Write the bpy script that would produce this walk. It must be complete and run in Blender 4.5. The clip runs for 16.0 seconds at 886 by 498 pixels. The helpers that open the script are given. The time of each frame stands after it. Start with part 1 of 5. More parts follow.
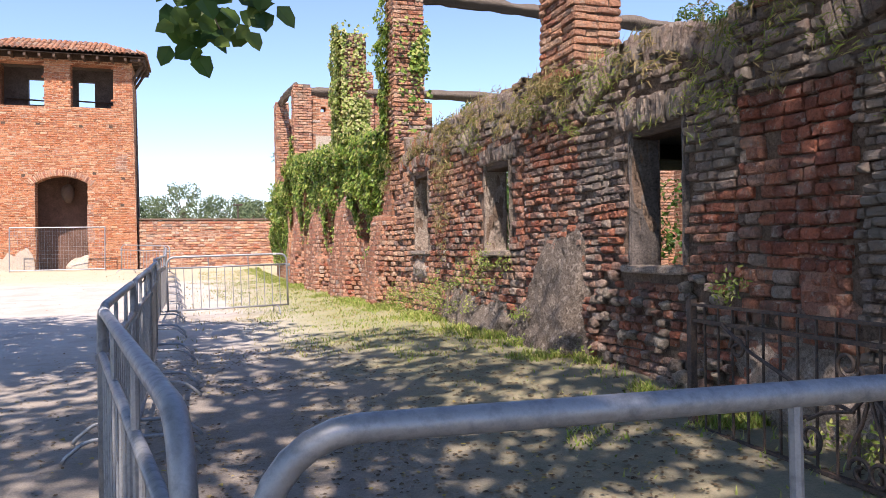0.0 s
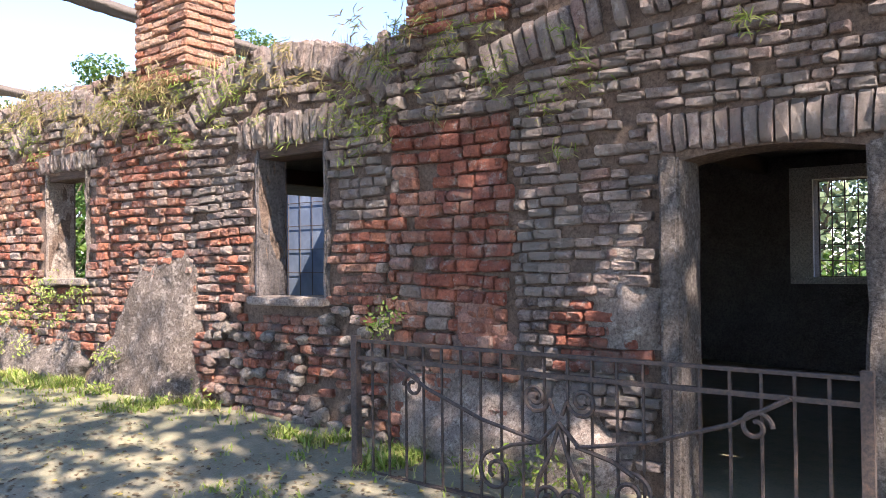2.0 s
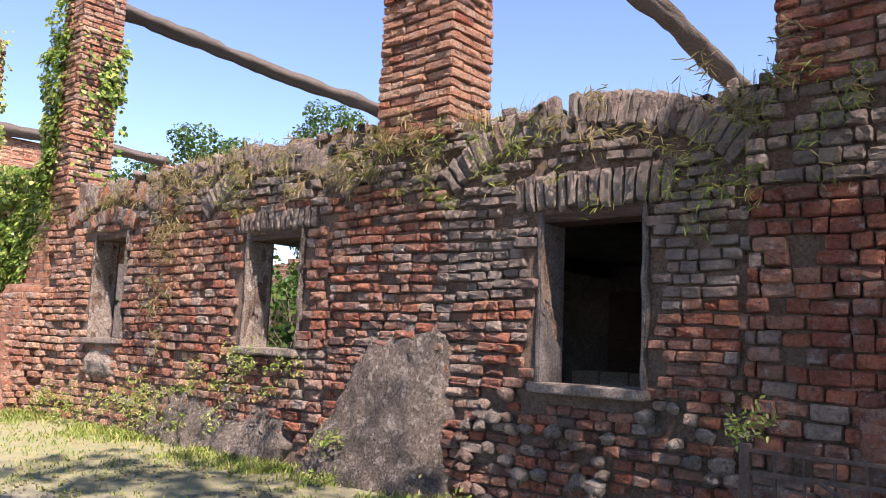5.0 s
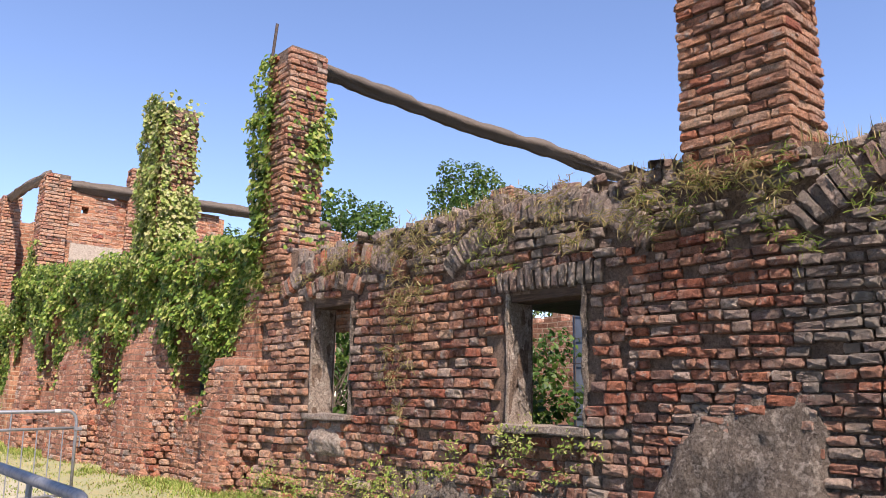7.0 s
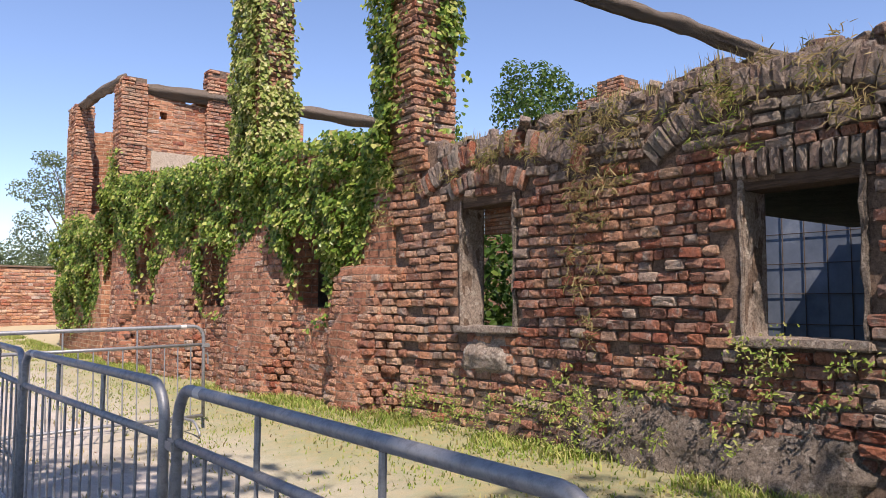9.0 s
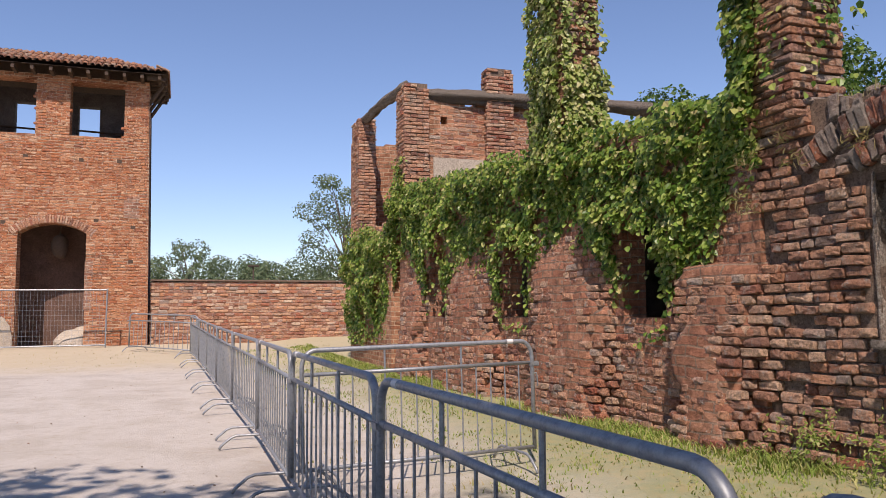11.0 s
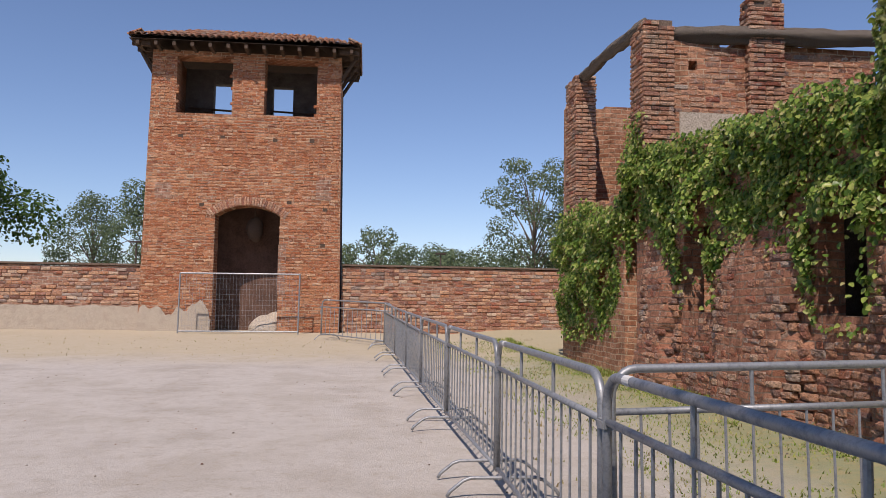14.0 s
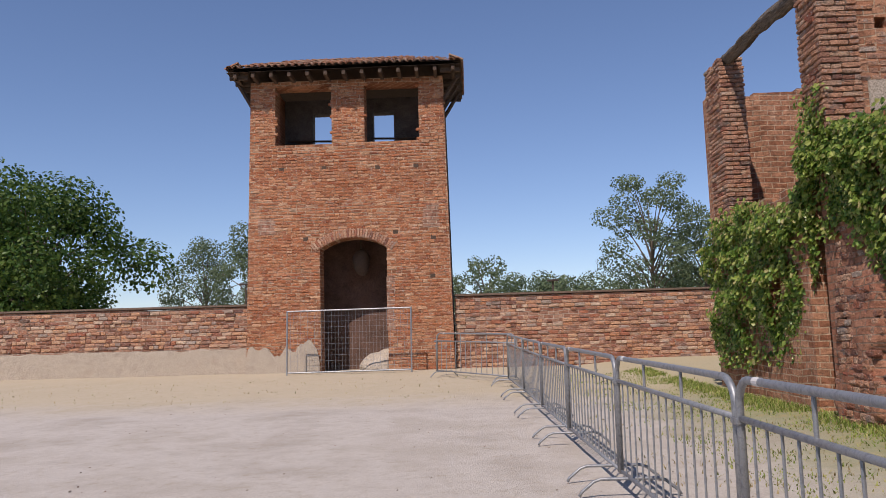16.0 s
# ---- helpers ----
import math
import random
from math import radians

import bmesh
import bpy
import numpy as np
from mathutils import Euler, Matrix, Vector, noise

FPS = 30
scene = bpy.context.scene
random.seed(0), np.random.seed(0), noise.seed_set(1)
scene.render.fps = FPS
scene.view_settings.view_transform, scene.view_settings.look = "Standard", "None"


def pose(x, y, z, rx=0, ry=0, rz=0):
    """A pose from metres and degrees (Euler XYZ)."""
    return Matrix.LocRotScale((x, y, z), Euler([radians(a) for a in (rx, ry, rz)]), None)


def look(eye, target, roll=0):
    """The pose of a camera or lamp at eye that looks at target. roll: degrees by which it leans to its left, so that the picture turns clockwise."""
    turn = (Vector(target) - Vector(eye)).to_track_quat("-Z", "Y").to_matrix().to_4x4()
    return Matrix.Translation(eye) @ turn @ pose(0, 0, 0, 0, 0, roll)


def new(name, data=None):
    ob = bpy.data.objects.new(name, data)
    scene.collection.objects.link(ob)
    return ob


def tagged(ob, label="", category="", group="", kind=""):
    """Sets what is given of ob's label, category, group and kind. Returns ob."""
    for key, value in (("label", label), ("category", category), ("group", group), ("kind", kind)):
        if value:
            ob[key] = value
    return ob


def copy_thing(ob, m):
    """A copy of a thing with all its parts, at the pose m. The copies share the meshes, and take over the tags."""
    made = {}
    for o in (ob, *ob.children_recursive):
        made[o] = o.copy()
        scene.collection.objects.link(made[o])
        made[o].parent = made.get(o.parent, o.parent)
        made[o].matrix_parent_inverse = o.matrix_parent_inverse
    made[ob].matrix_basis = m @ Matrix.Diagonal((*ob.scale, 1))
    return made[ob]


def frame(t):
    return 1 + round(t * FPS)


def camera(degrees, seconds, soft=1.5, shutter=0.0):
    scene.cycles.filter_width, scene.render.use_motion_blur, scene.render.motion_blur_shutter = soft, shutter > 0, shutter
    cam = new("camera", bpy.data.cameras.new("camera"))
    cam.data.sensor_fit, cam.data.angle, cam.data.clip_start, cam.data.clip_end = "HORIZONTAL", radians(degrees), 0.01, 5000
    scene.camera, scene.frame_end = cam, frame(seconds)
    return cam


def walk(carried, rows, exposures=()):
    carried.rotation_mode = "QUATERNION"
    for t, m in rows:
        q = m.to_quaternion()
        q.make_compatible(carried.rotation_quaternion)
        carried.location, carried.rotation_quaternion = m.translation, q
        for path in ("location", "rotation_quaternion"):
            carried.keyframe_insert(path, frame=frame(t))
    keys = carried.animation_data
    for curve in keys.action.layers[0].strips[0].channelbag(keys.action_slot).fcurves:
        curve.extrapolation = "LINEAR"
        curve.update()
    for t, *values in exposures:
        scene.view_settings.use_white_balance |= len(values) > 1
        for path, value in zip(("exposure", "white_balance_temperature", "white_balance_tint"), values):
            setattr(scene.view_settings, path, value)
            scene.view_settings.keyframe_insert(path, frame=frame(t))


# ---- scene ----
cam = camera(59.9, 16.0, soft=0.65)
# seconds, x, y, z, and the three angles of pose()
ROWS = [
    (0.0, 0.048, 0.059, 1.380, 89.89, 0.71, -17.71),
    (0.5, -0.037, 0.320, 1.429, 89.34, 0.71, -29.84),
    (1.0, -0.078, 0.639, 1.453, 89.60, 0.86, -39.13),
    (1.5, -0.154, 0.854, 1.456, 89.81, 0.73, -46.54),
    (2.0, -0.321, 1.092, 1.482, 90.84, 0.62, -52.39),
    (2.5, -0.382, 1.350, 1.470, 92.64, -0.01, -53.90),
    (3.0, -0.438, 1.654, 1.505, 95.01, -0.41, -54.06),
    (3.5, -0.557, 1.953, 1.516, 98.94, -1.01, -54.16),
    (4.0, -0.632, 2.315, 1.457, 98.33, -2.37, -51.87),
    (6.5, -1.105, 4.472, 1.519, 96.61, -0.36, -45.39),
    (7.0, -1.153, 4.890, 1.556, 100.83, -1.03, -40.58),
    (7.5, -1.195, 5.295, 1.547, 98.87, -1.39, -38.94),
    (8.0, -1.236, 5.703, 1.515, 93.16, -1.01, -39.86),
    (8.5, -1.259, 6.112, 1.555, 93.32, -0.98, -40.64),
    (9.0, -1.385, 6.596, 1.552, 94.11, -0.23, -37.26),
    (9.5, -1.437, 7.035, 1.538, 94.53, -0.08, -31.30),
    (10.0, -1.400, 7.491, 1.543, 94.78, -0.09, -27.59),
    (12.5, -1.543, 9.782, 1.556, 94.07, 0.08, -8.05),
    (13.0, -1.564, 10.275, 1.537, 93.56, -0.51, -7.38),
    (13.5, -1.607, 10.710, 1.548, 93.64, -0.89, -7.50),
    (14.0, -1.646, 11.249, 1.550, 94.16, -0.86, -5.78),
    (14.5, -1.762, 11.684, 1.539, 94.79, -0.32, -3.55),
    (15.0, -1.866, 12.115, 1.512, 96.05, 0.47, -1.61),
    (15.5, -1.935, 12.607, 1.511, 96.41, 0.99, 0.71),
    (16.0, -1.961, 13.161, 1.517, 96.61, 1.60, 2.07),
]
EXPOSURES = [(0.0, 0.95, 6450, 24), (1.0, 1.5, 6400, 24), (2.0, 2.05, 6300, 24), (2.5, 2.0, 6150, 26), (3.5, 1.58, 6000, 28), (4.2, 1.36, 6200, 28), (6.5, 1.0, 6450, 25), (7.5, 0.78, 6550, 24), (8.5, 0.66, 6600, 23), (9.5, 0.52, 6600, 24), (10.2, 0.35, 6600, 24), (12.5, -0.06, 6450, 22), (16.0, -0.24, 6350, 22)]
walk(cam, [(t, pose(x, y, z, a, b, c)) for t, x, y, z, a, b, c in ROWS], EXPOSURES)

# ---- daylight ----
SUN_FROM = Vector((-0.31, -0.80, 1.12)).normalized()
world = bpy.data.worlds.new("sky")
scene.world = world
world.use_nodes = True
sky = world.node_tree.nodes.new("ShaderNodeTexSky")
sky.sky_type, sky.sun_disc = "NISHITA", False
sky.sun_elevation = math.asin(SUN_FROM.z)
sky.sun_rotation = math.atan2(SUN_FROM.x, SUN_FROM.y)
sky.altitude = 600
sky.air_density, sky.dust_density, sky.ozone_density = 1.0, 0.1, 3.5
world.node_tree.links.new(sky.outputs[0], world.node_tree.nodes["Background"].inputs[0])
world.node_tree.nodes["Background"].inputs[1].default_value = 0.13
sun = new("sun", bpy.data.lights.new("sun", "SUN"))
sun.data.energy, sun.data.angle, sun.data.color = 4.8, radians(0.55), (1.0, 0.92, 0.78)
sun.matrix_world = look(SUN_FROM * 60, (0, 0, 0))

# ---- materials ----


def material(name, base, rough=0.85, metal=0.0):
    m = bpy.data.materials.new(name)
    m.use_nodes = True
    b = m.node_tree.nodes["Principled BSDF"]
    b.inputs["Base Color"].default_value = (*base, 1)
    b.inputs["Roughness"].default_value, b.inputs["Metallic"].default_value = rough, metal
    b.inputs["Specular IOR Level"].default_value = 0.3
    return m, m.node_tree.nodes, m.node_tree.links, b


def noise_tex(nodes, links, scale, detail=5.0, rough=0.6, coord="Object", stretch=None, world_space=False):
    tc = nodes.new("ShaderNodeNewGeometry") if world_space else nodes.new("ShaderNodeTexCoord")
    out = tc.outputs["Position" if world_space else coord]
    if stretch:
        mp = nodes.new("ShaderNodeMapping")
        mp.inputs["Scale"].default_value = stretch
        links.new(out, mp.inputs[0])
        out = mp.outputs[0]
    n = nodes.new("ShaderNodeTexNoise")
    n.inputs["Scale"].default_value, n.inputs["Detail"].default_value, n.inputs["Roughness"].default_value = scale, detail, rough
    links.new(out, n.inputs["Vector"])
    return n.outputs["Fac"]


def ramp(nodes, links, fac, stops):
    r = nodes.new("ShaderNodeValToRGB")
    while len(r.color_ramp.elements) < len(stops):
        r.color_ramp.elements.new(0.5)
    for e, (p, c) in zip(r.color_ramp.elements, stops):
        e.position, e.color = p, (*c, 1) if len(c) == 3 else (c[0], c[0], c[0], 1)
    links.new(fac, r.inputs[0])
    return r.outputs["Color"]


def mix(nodes, links, fac, a, b, mode="MIX"):
    n = nodes.new("ShaderNodeMix")
    n.data_type, n.blend_type = "RGBA", mode
    for sock, v in ((n.inputs[0], fac), (n.inputs[6], a), (n.inputs[7], b)):
        if isinstance(v, (int, float)):
            sock.default_value = v
        elif isinstance(v, tuple):
            sock.default_value = (*v, 1)
        else:
            links.new(v, sock)
    return n.outputs[2]


def bump(nodes, links, b, height, strength=0.5, distance=0.02):
    n = nodes.new("ShaderNodeBump")
    n.inputs["Strength"].default_value, n.inputs["Distance"].default_value = strength, distance
    links.new(height, n.inputs["Height"])
    links.new(n.outputs[0], b.inputs["Normal"])


def piece_random(nodes, links):
    """A random number for each joined piece and for each object."""
    g, o = nodes.new("ShaderNodeNewGeometry"), nodes.new("ShaderNodeObjectInfo")
    a, f = nodes.new("ShaderNodeMath"), nodes.new("ShaderNodeMath")
    a.operation, f.operation = "ADD", "FRACT"
    links.new(g.outputs["Random Per Island"], a.inputs[0])
    links.new(o.outputs["Random"], a.inputs[1])
    links.new(a.outputs[0], f.inputs[0])
    return f.outputs[0]


def brick_pieces(name, stops, lichen, lichen_colour=(0.30, 0.27, 0.215)):
    m, n, l, b = material(name, (0.4, 0.2, 0.13), 0.92)
    c = ramp(n, l, piece_random(n, l), stops)
    fine = noise_tex(n, l, 34, 7, 0.78, world_space=True)
    c = mix(n, l, 0.75, c, ramp(n, l, fine, [(0.34, (0.22, 0.19, 0.17)), (0.53, (0.95, 0.92, 0.88)), (0.70, (1.35, 1.3, 1.25))]), "MULTIPLY")
    blot = ramp(n, l, noise_tex(n, l, 2.1, 7, 0.72, world_space=True), [(0.60 - 0.25 * lichen, (0.0,)), (0.75 - 0.2 * lichen, (0.85,))])
    c = mix(n, l, blot, c, mix(n, l, fine, lichen_colour, tuple(0.45 * v for v in lichen_colour)))
    spots = ramp(n, l, noise_tex(n, l, 13, 5, 0.7, world_space=True), [(0.575, (0.0,)), (0.68, (0.7,))])
    c = mix(n, l, spots, c, (0.50, 0.45, 0.39))
    dust = ramp(n, l, noise_tex(n, l, 6.5, 8, 0.8, world_space=True), [(0.52, (0.0,)), (0.66, (0.6,))])
    c = mix(n, l, dust, c, mix(n, l, fine, (0.24, 0.20, 0.17), (0.60, 0.52, 0.44)))
    l.new(c, b.inputs["Base Color"])
    bump(n, l, b, noise_tex(n, l, 26, 8, 0.8, world_space=True), 1.0, 0.06)
    return m


OLD_RED = [(0.0, (0.40, 0.135, 0.085)), (0.15, (0.52, 0.21, 0.12)), (0.3, (0.37, 0.16, 0.11)), (0.45, (0.60, 0.32, 0.21)), (0.58, (0.22, 0.12, 0.10)), (0.7, (0.56, 0.45, 0.37)), (0.85, (0.46, 0.22, 0.145)), (1.0, (0.24, 0.12, 0.09))]
ORANGE = [(0.0, (0.56, 0.27, 0.155)), (0.3, (0.66, 0.37, 0.235)), (0.55, (0.50, 0.255, 0.165)), (0.75, (0.70, 0.47, 0.325)), (1.0, (0.42, 0.21, 0.14))]
GREYED = [(0.0, (0.36, 0.24, 0.195)), (0.25, (0.29, 0.235, 0.205)), (0.5, (0.42, 0.33, 0.28)), (0.75, (0.25, 0.20, 0.175)), (1.0, (0.54, 0.43, 0.36))]
BRICK_OLD = brick_pieces("weathered brick", OLD_RED, 0.28)
BRICK_GREY = brick_pieces("lichen-covered brick", GREYED, 0.6, (0.40, 0.35, 0.29))
BRICK_RED = brick_pieces("bare red brick", [(0.0, (0.36, 0.12, 0.075)), (0.5, (0.42, 0.155, 0.095)), (0.9, (0.33, 0.12, 0.08)), (1.0, (0.5, 0.33, 0.26))], 0.34)
BRICK_ORANGE = brick_pieces("sunlit orange brick", ORANGE, 0.12)


def rubble(name, stops, rough_scale=7.0, depth=0.05):
    m, n, l, b = material(name, (0.3, 0.26, 0.21), 0.95)
    f = noise_tex(n, l, rough_scale, 9, 0.72, world_space=True)
    c = ramp(n, l, f, stops)
    g = noise_tex(n, l, 42, 6, 0.82, world_space=True)
    c = mix(n, l, 0.85, c, ramp(n, l, g, [(0.36, (0.28, 0.26, 0.24)), (0.52, (0.9, 0.88, 0.86)), (0.68, (1.35, 1.3, 1.25))]), "MULTIPLY")
    l.new(c, b.inputs["Base Color"])
    h = mix(n, l, 0.5, f, g)
    bump(n, l, b, h, 1.0, depth)
    return m


MORTAR = rubble("old lime mortar", [(0.25, (0.12, 0.085, 0.065)), (0.45, (0.24, 0.175, 0.13)), (0.6, (0.17, 0.12, 0.09)), (0.8, (0.36, 0.29, 0.22))], 9, 0.04)
SKIRT = rubble("brown-grey weathered render", [(0.30, (0.11, 0.085, 0.07)), (0.42, (0.31, 0.265, 0.22)), (0.50, (0.17, 0.135, 0.11)), (0.60, (0.44, 0.39, 0.335)), (0.75, (0.24, 0.16, 0.12))], 13, 0.12)
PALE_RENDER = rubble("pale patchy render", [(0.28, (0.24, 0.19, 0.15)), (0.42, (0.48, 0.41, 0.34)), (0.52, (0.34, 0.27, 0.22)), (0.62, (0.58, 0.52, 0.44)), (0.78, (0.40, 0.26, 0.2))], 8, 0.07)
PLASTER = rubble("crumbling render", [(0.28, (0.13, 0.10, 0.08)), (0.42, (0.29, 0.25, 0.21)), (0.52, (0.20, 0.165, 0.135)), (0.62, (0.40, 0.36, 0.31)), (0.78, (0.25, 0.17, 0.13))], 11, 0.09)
LIME = rubble("pale lime render", [(0.25, (0.40, 0.33, 0.26)), (0.5, (0.54, 0.47, 0.38)), (0.75, (0.44, 0.36, 0.28))], 3, 0.03)
PINK = rubble("rubbed red render", [(0.2, (0.30, 0.12, 0.08)), (0.45, (0.36, 0.17, 0.115)), (0.6, (0.42, 0.25, 0.18)), (0.8, (0.33, 0.26, 0.2))], 2.6, 0.035)
COBBLE = brick_pieces("field stone", [(0.0, (0.34, 0.30, 0.25)), (0.3, (0.25, 0.20, 0.165)), (0.6, (0.42, 0.37, 0.31)), (0.8, (0.33, 0.19, 0.14)), (1.0, (0.22, 0.19, 0.16))], 0.15)
# the gloom of unlit interiors is put into this render's colour
DARK_ROOM = rubble("shade-dark render", [(0.3, (0.10, 0.09, 0.085)), (0.7, (0.21, 0.185, 0.17))], 3, 0.02)


def brick_face(name, c1, c2, mortar, width=0.26, row=0.078, stain=0.4):
    """Coursed brickwork seen from far off: the courses lie level on upright faces."""
    m, n, l, b = material(name, c1, 0.92)
    geo = n.new("ShaderNodeNewGeometry")
    sep, com, add = n.new("ShaderNodeSeparateXYZ"), n.new("ShaderNodeCombineXYZ"), n.new("ShaderNodeMath")
    l.new(geo.outputs["Position"], sep.inputs[0])
    l.new(sep.outputs[0], add.inputs[0])
    l.new(sep.outputs[1], add.inputs[1])
    l.new(add.outputs[0], com.inputs[0])
    l.new(sep.outputs[2], com.inputs[1])
    wob = n.new("ShaderNodeTexNoise")
    wob.inputs["Scale"].default_value = 1.4
    l.new(geo.outputs["Position"], wob.inputs["Vector"])
    warp = n.new("ShaderNodeVectorMath")
    warp.operation = "MULTIPLY_ADD"
    warp.inputs[1].default_value = (0.14, 0.12, 0.0)
    l.new(wob.outputs["Color"], warp.inputs[0])
    l.new(com.outputs[0], warp.inputs[2])
    t = n.new("ShaderNodeTexBrick")
    t.inputs["Color1"].default_value, t.inputs["Color2"].default_value = (0, 0, 0, 1), (1, 1, 1, 1)
    t.inputs["Mortar"].default_value = (0.5, 0.5, 0.5, 1)
    t.inputs["Scale"].default_value, t.inputs["Mortar Size"].default_value = 1.0, 0.011
    t.inputs["Brick Width"].default_value, t.inputs["Row Height"].default_value, t.inputs["Mortar Smooth"].default_value = width, row, 0.3
    l.new(warp.outputs[0], t.inputs["Vector"])
    c = mix(n, l, t.outputs["Color"], c1, c2)
    c = mix(n, l, ramp(n, l, noise_tex(n, l, 0.9, 8, 0.7, world_space=True), [(0.38, (0.0,)), (0.72, (1.0,))]), c, tuple(0.62 * v for v in c1))
    c = mix(n, l, t.outputs["Fac"], c, mortar)
    pale = ramp(n, l, noise_tex(n, l, 2.2, 8, 0.75, world_space=True), [(0.58, (0.0,)), (0.70, (stain,))])
    c = mix(n, l, pale, c, (0.56, 0.42, 0.31))
    c = mix(n, l, 0.8, c, ramp(n, l, noise_tex(n, l, 9, 8, 0.82, world_space=True), [(0.34, (0.28, 0.26, 0.25)), (0.62, (1.15, 1.12, 1.1))]), "MULTIPLY")
    l.new(c, b.inputs["Base Color"])
    hh = mix(n, l, 0.6, noise_tex(n, l, 10, 6, 0.7, world_space=True), t.outputs["Fac"], "SUBTRACT")
    bump(n, l, b, hh, 1.0, 0.05)
    return m


RED_WALL = brick_face("worn red ruin brick", (0.40, 0.17, 0.10), (0.52, 0.27, 0.165), (0.30, 0.20, 0.14), row=0.098, width=0.26, stain=0.8)
TOWER_BRICK = brick_face("tower brick", (0.36, 0.14, 0.07), (0.68, 0.35, 0.195), (0.60, 0.43, 0.29), row=0.105, width=0.29, stain=0.75)
RUIN_BRICK = brick_face("ruin brick", (0.40, 0.17, 0.09), (0.68, 0.37, 0.22), (0.56, 0.40, 0.27), row=0.10, width=0.28, stain=0.6)
YARD_BRICK = brick_face("yard wall brick", (0.36, 0.165, 0.105), (0.60, 0.38, 0.26), (0.56, 0.43, 0.33), row=0.11, width=0.3, stain=0.8)


def timber(name, a, c):
    m, n, l, b = material(name, a, 0.85)
    f = noise_tex(n, l, 9, 8, 0.65, stretch=(9, 0.8, 9))
    l.new(ramp(n, l, f, [(0.3, a), (0.5, tuple(0.5 * (p + q) for p, q in zip(a, c))), (0.7, c)]), b.inputs["Base Color"])
    bump(n, l, b, f, 1.0, 0.03)
    return m


OLD_BEAM = timber("weathered beam", (0.035, 0.027, 0.021), (0.25, 0.205, 0.16))
DARK_WOOD = timber("dark eaves timber", (0.05, 0.034, 0.024), (0.15, 0.10, 0.07))

m, n, l, b = material("galvanised steel", (0.42, 0.44, 0.46), 0.5, 0.55)
zf = noise_tex(n, l, 26, 6, 0.7, world_space=True)
l.new(ramp(n, l, zf, [(0.3, (0.20, 0.21, 0.225)), (0.55, (0.33, 0.34, 0.35)), (0.75, (0.25, 0.253, 0.255))]), b.inputs["Base Color"])
l.new(ramp(n, l, zf, [(0.3, (0.62,)), (0.7, (0.42,))]), b.inputs["Roughness"])
STEEL = m
m, n, l, b = material("worn paint band", (0.62, 0.60, 0.57), 0.7)
TAPE = m
m, n, l, b = material("rusty wrought iron", (0.05, 0.04, 0.036), 0.7, 0.4)
l.new(ramp(n, l, noise_tex(n, l, 40, 6, 0.7, world_space=True), [(0.4, (0.07, 0.058, 0.052)), (0.6, (0.13, 0.095, 0.075)), (0.75, (0.22, 0.12, 0.075))]), b.inputs["Base Color"])
IRON = m

m, n, l, b = material("gravel and dust", (0.5, 0.46, 0.41), 0.95)
big = noise_tex(n, l, 0.55, 6, 0.65, world_space=True)
mid = noise_tex(n, l, 7, 7, 0.75, world_space=True)
fin = noise_tex(n, l, 60, 4, 0.8, world_space=True)
c = ramp(n, l, big, [(0.3, (0.42, 0.37, 0.315)), (0.5, (0.56, 0.515, 0.46)), (0.62, (0.48, 0.43, 0.37)), (0.75, (0.55, 0.505, 0.45))])
c = mix(n, l, 0.5, c, ramp(n, l, fin, [(0.3, (0.45, 0.43, 0.41)), (0.6, (1.0, 0.99, 0.97))]), "MULTIPLY")
c = mix(n, l, ramp(n, l, mid, [(0.52, (0.0,)), (0.66, (0.55,))]), c, (0.36, 0.30, 0.23))
geo, sep = n.new("ShaderNodeNewGeometry"), n.new("ShaderNodeSeparateXYZ")
l.new(geo.outputs["Position"], sep.inputs[0])


def band(axis, lo, hi):
    """0 below lo, 1 above hi, along a world axis, with a ragged edge."""
    r, a = n.new("ShaderNodeMapRange"), n.new("ShaderNodeMath")
    a.operation = "MULTIPLY_ADD"
    l.new(big, a.inputs[0])
    a.inputs[1].default_value = 3.0
    l.new(sep.outputs[axis], a.inputs[2])
    l.new(a.outputs[0], r.inputs[0])
    r.inputs[1].default_value, r.inputs[2].default_value = lo + 1.5, hi + 1.5
    return r.outputs[0]


litter = mix(n, l, fin, (0.08, 0.066, 0.053), (0.36, 0.31, 0.25))
near = n.new("ShaderNodeMath")
near.operation = "SUBTRACT"
near.inputs[0].default_value = 1.0
l.new(band(1, 5.5, 11.5), near.inputs[1])
litter_patch = n.new("ShaderNodeMath")
litter_patch.operation = "MULTIPLY"
l.new(near.outputs[0], litter_patch.inputs[0])
l.new(ramp(n, l, mid, [(0.35, (0.45,)), (0.6, (0.95,))]), litter_patch.inputs[1])
east = n.new("ShaderNodeMath")
east.operation = "MULTIPLY"
l.new(litter_patch.outputs[0], east.inputs[0])
l.new(band(0, -2.2, 0.0), east.inputs[1])
c = mix(n, l, east.outputs[0], c, litter)
soil = mix(n, l, ramp(n, l, mid, [(0.4, (0.0,)), (0.6, (1.0,))]), (0.33, 0.285, 0.145), (0.175, 0.21, 0.06))
g1 = n.new("ShaderNodeMath")
g1.operation = "MULTIPLY"
l.new(band(0, 0.6, 2.2), g1.inputs[0])
l.new(ramp(n, l, mid, [(0.4, (1.0,)), (0.75, (0.45,))]), g1.inputs[1])
c = mix(n, l, g1.outputs[0], c, soil)
# second litter layer on the near yard, partly painting in the tree shade
foot = n.new("ShaderNodeMath")
foot.operation = "MULTIPLY"
l.new(near.outputs[0], foot.inputs[0])
foot.inputs[1].default_value = 0.6
c = mix(n, l, foot.outputs[0], c, litter)
g2 = n.new("ShaderNodeMath")
g2.operation = "MULTIPLY"
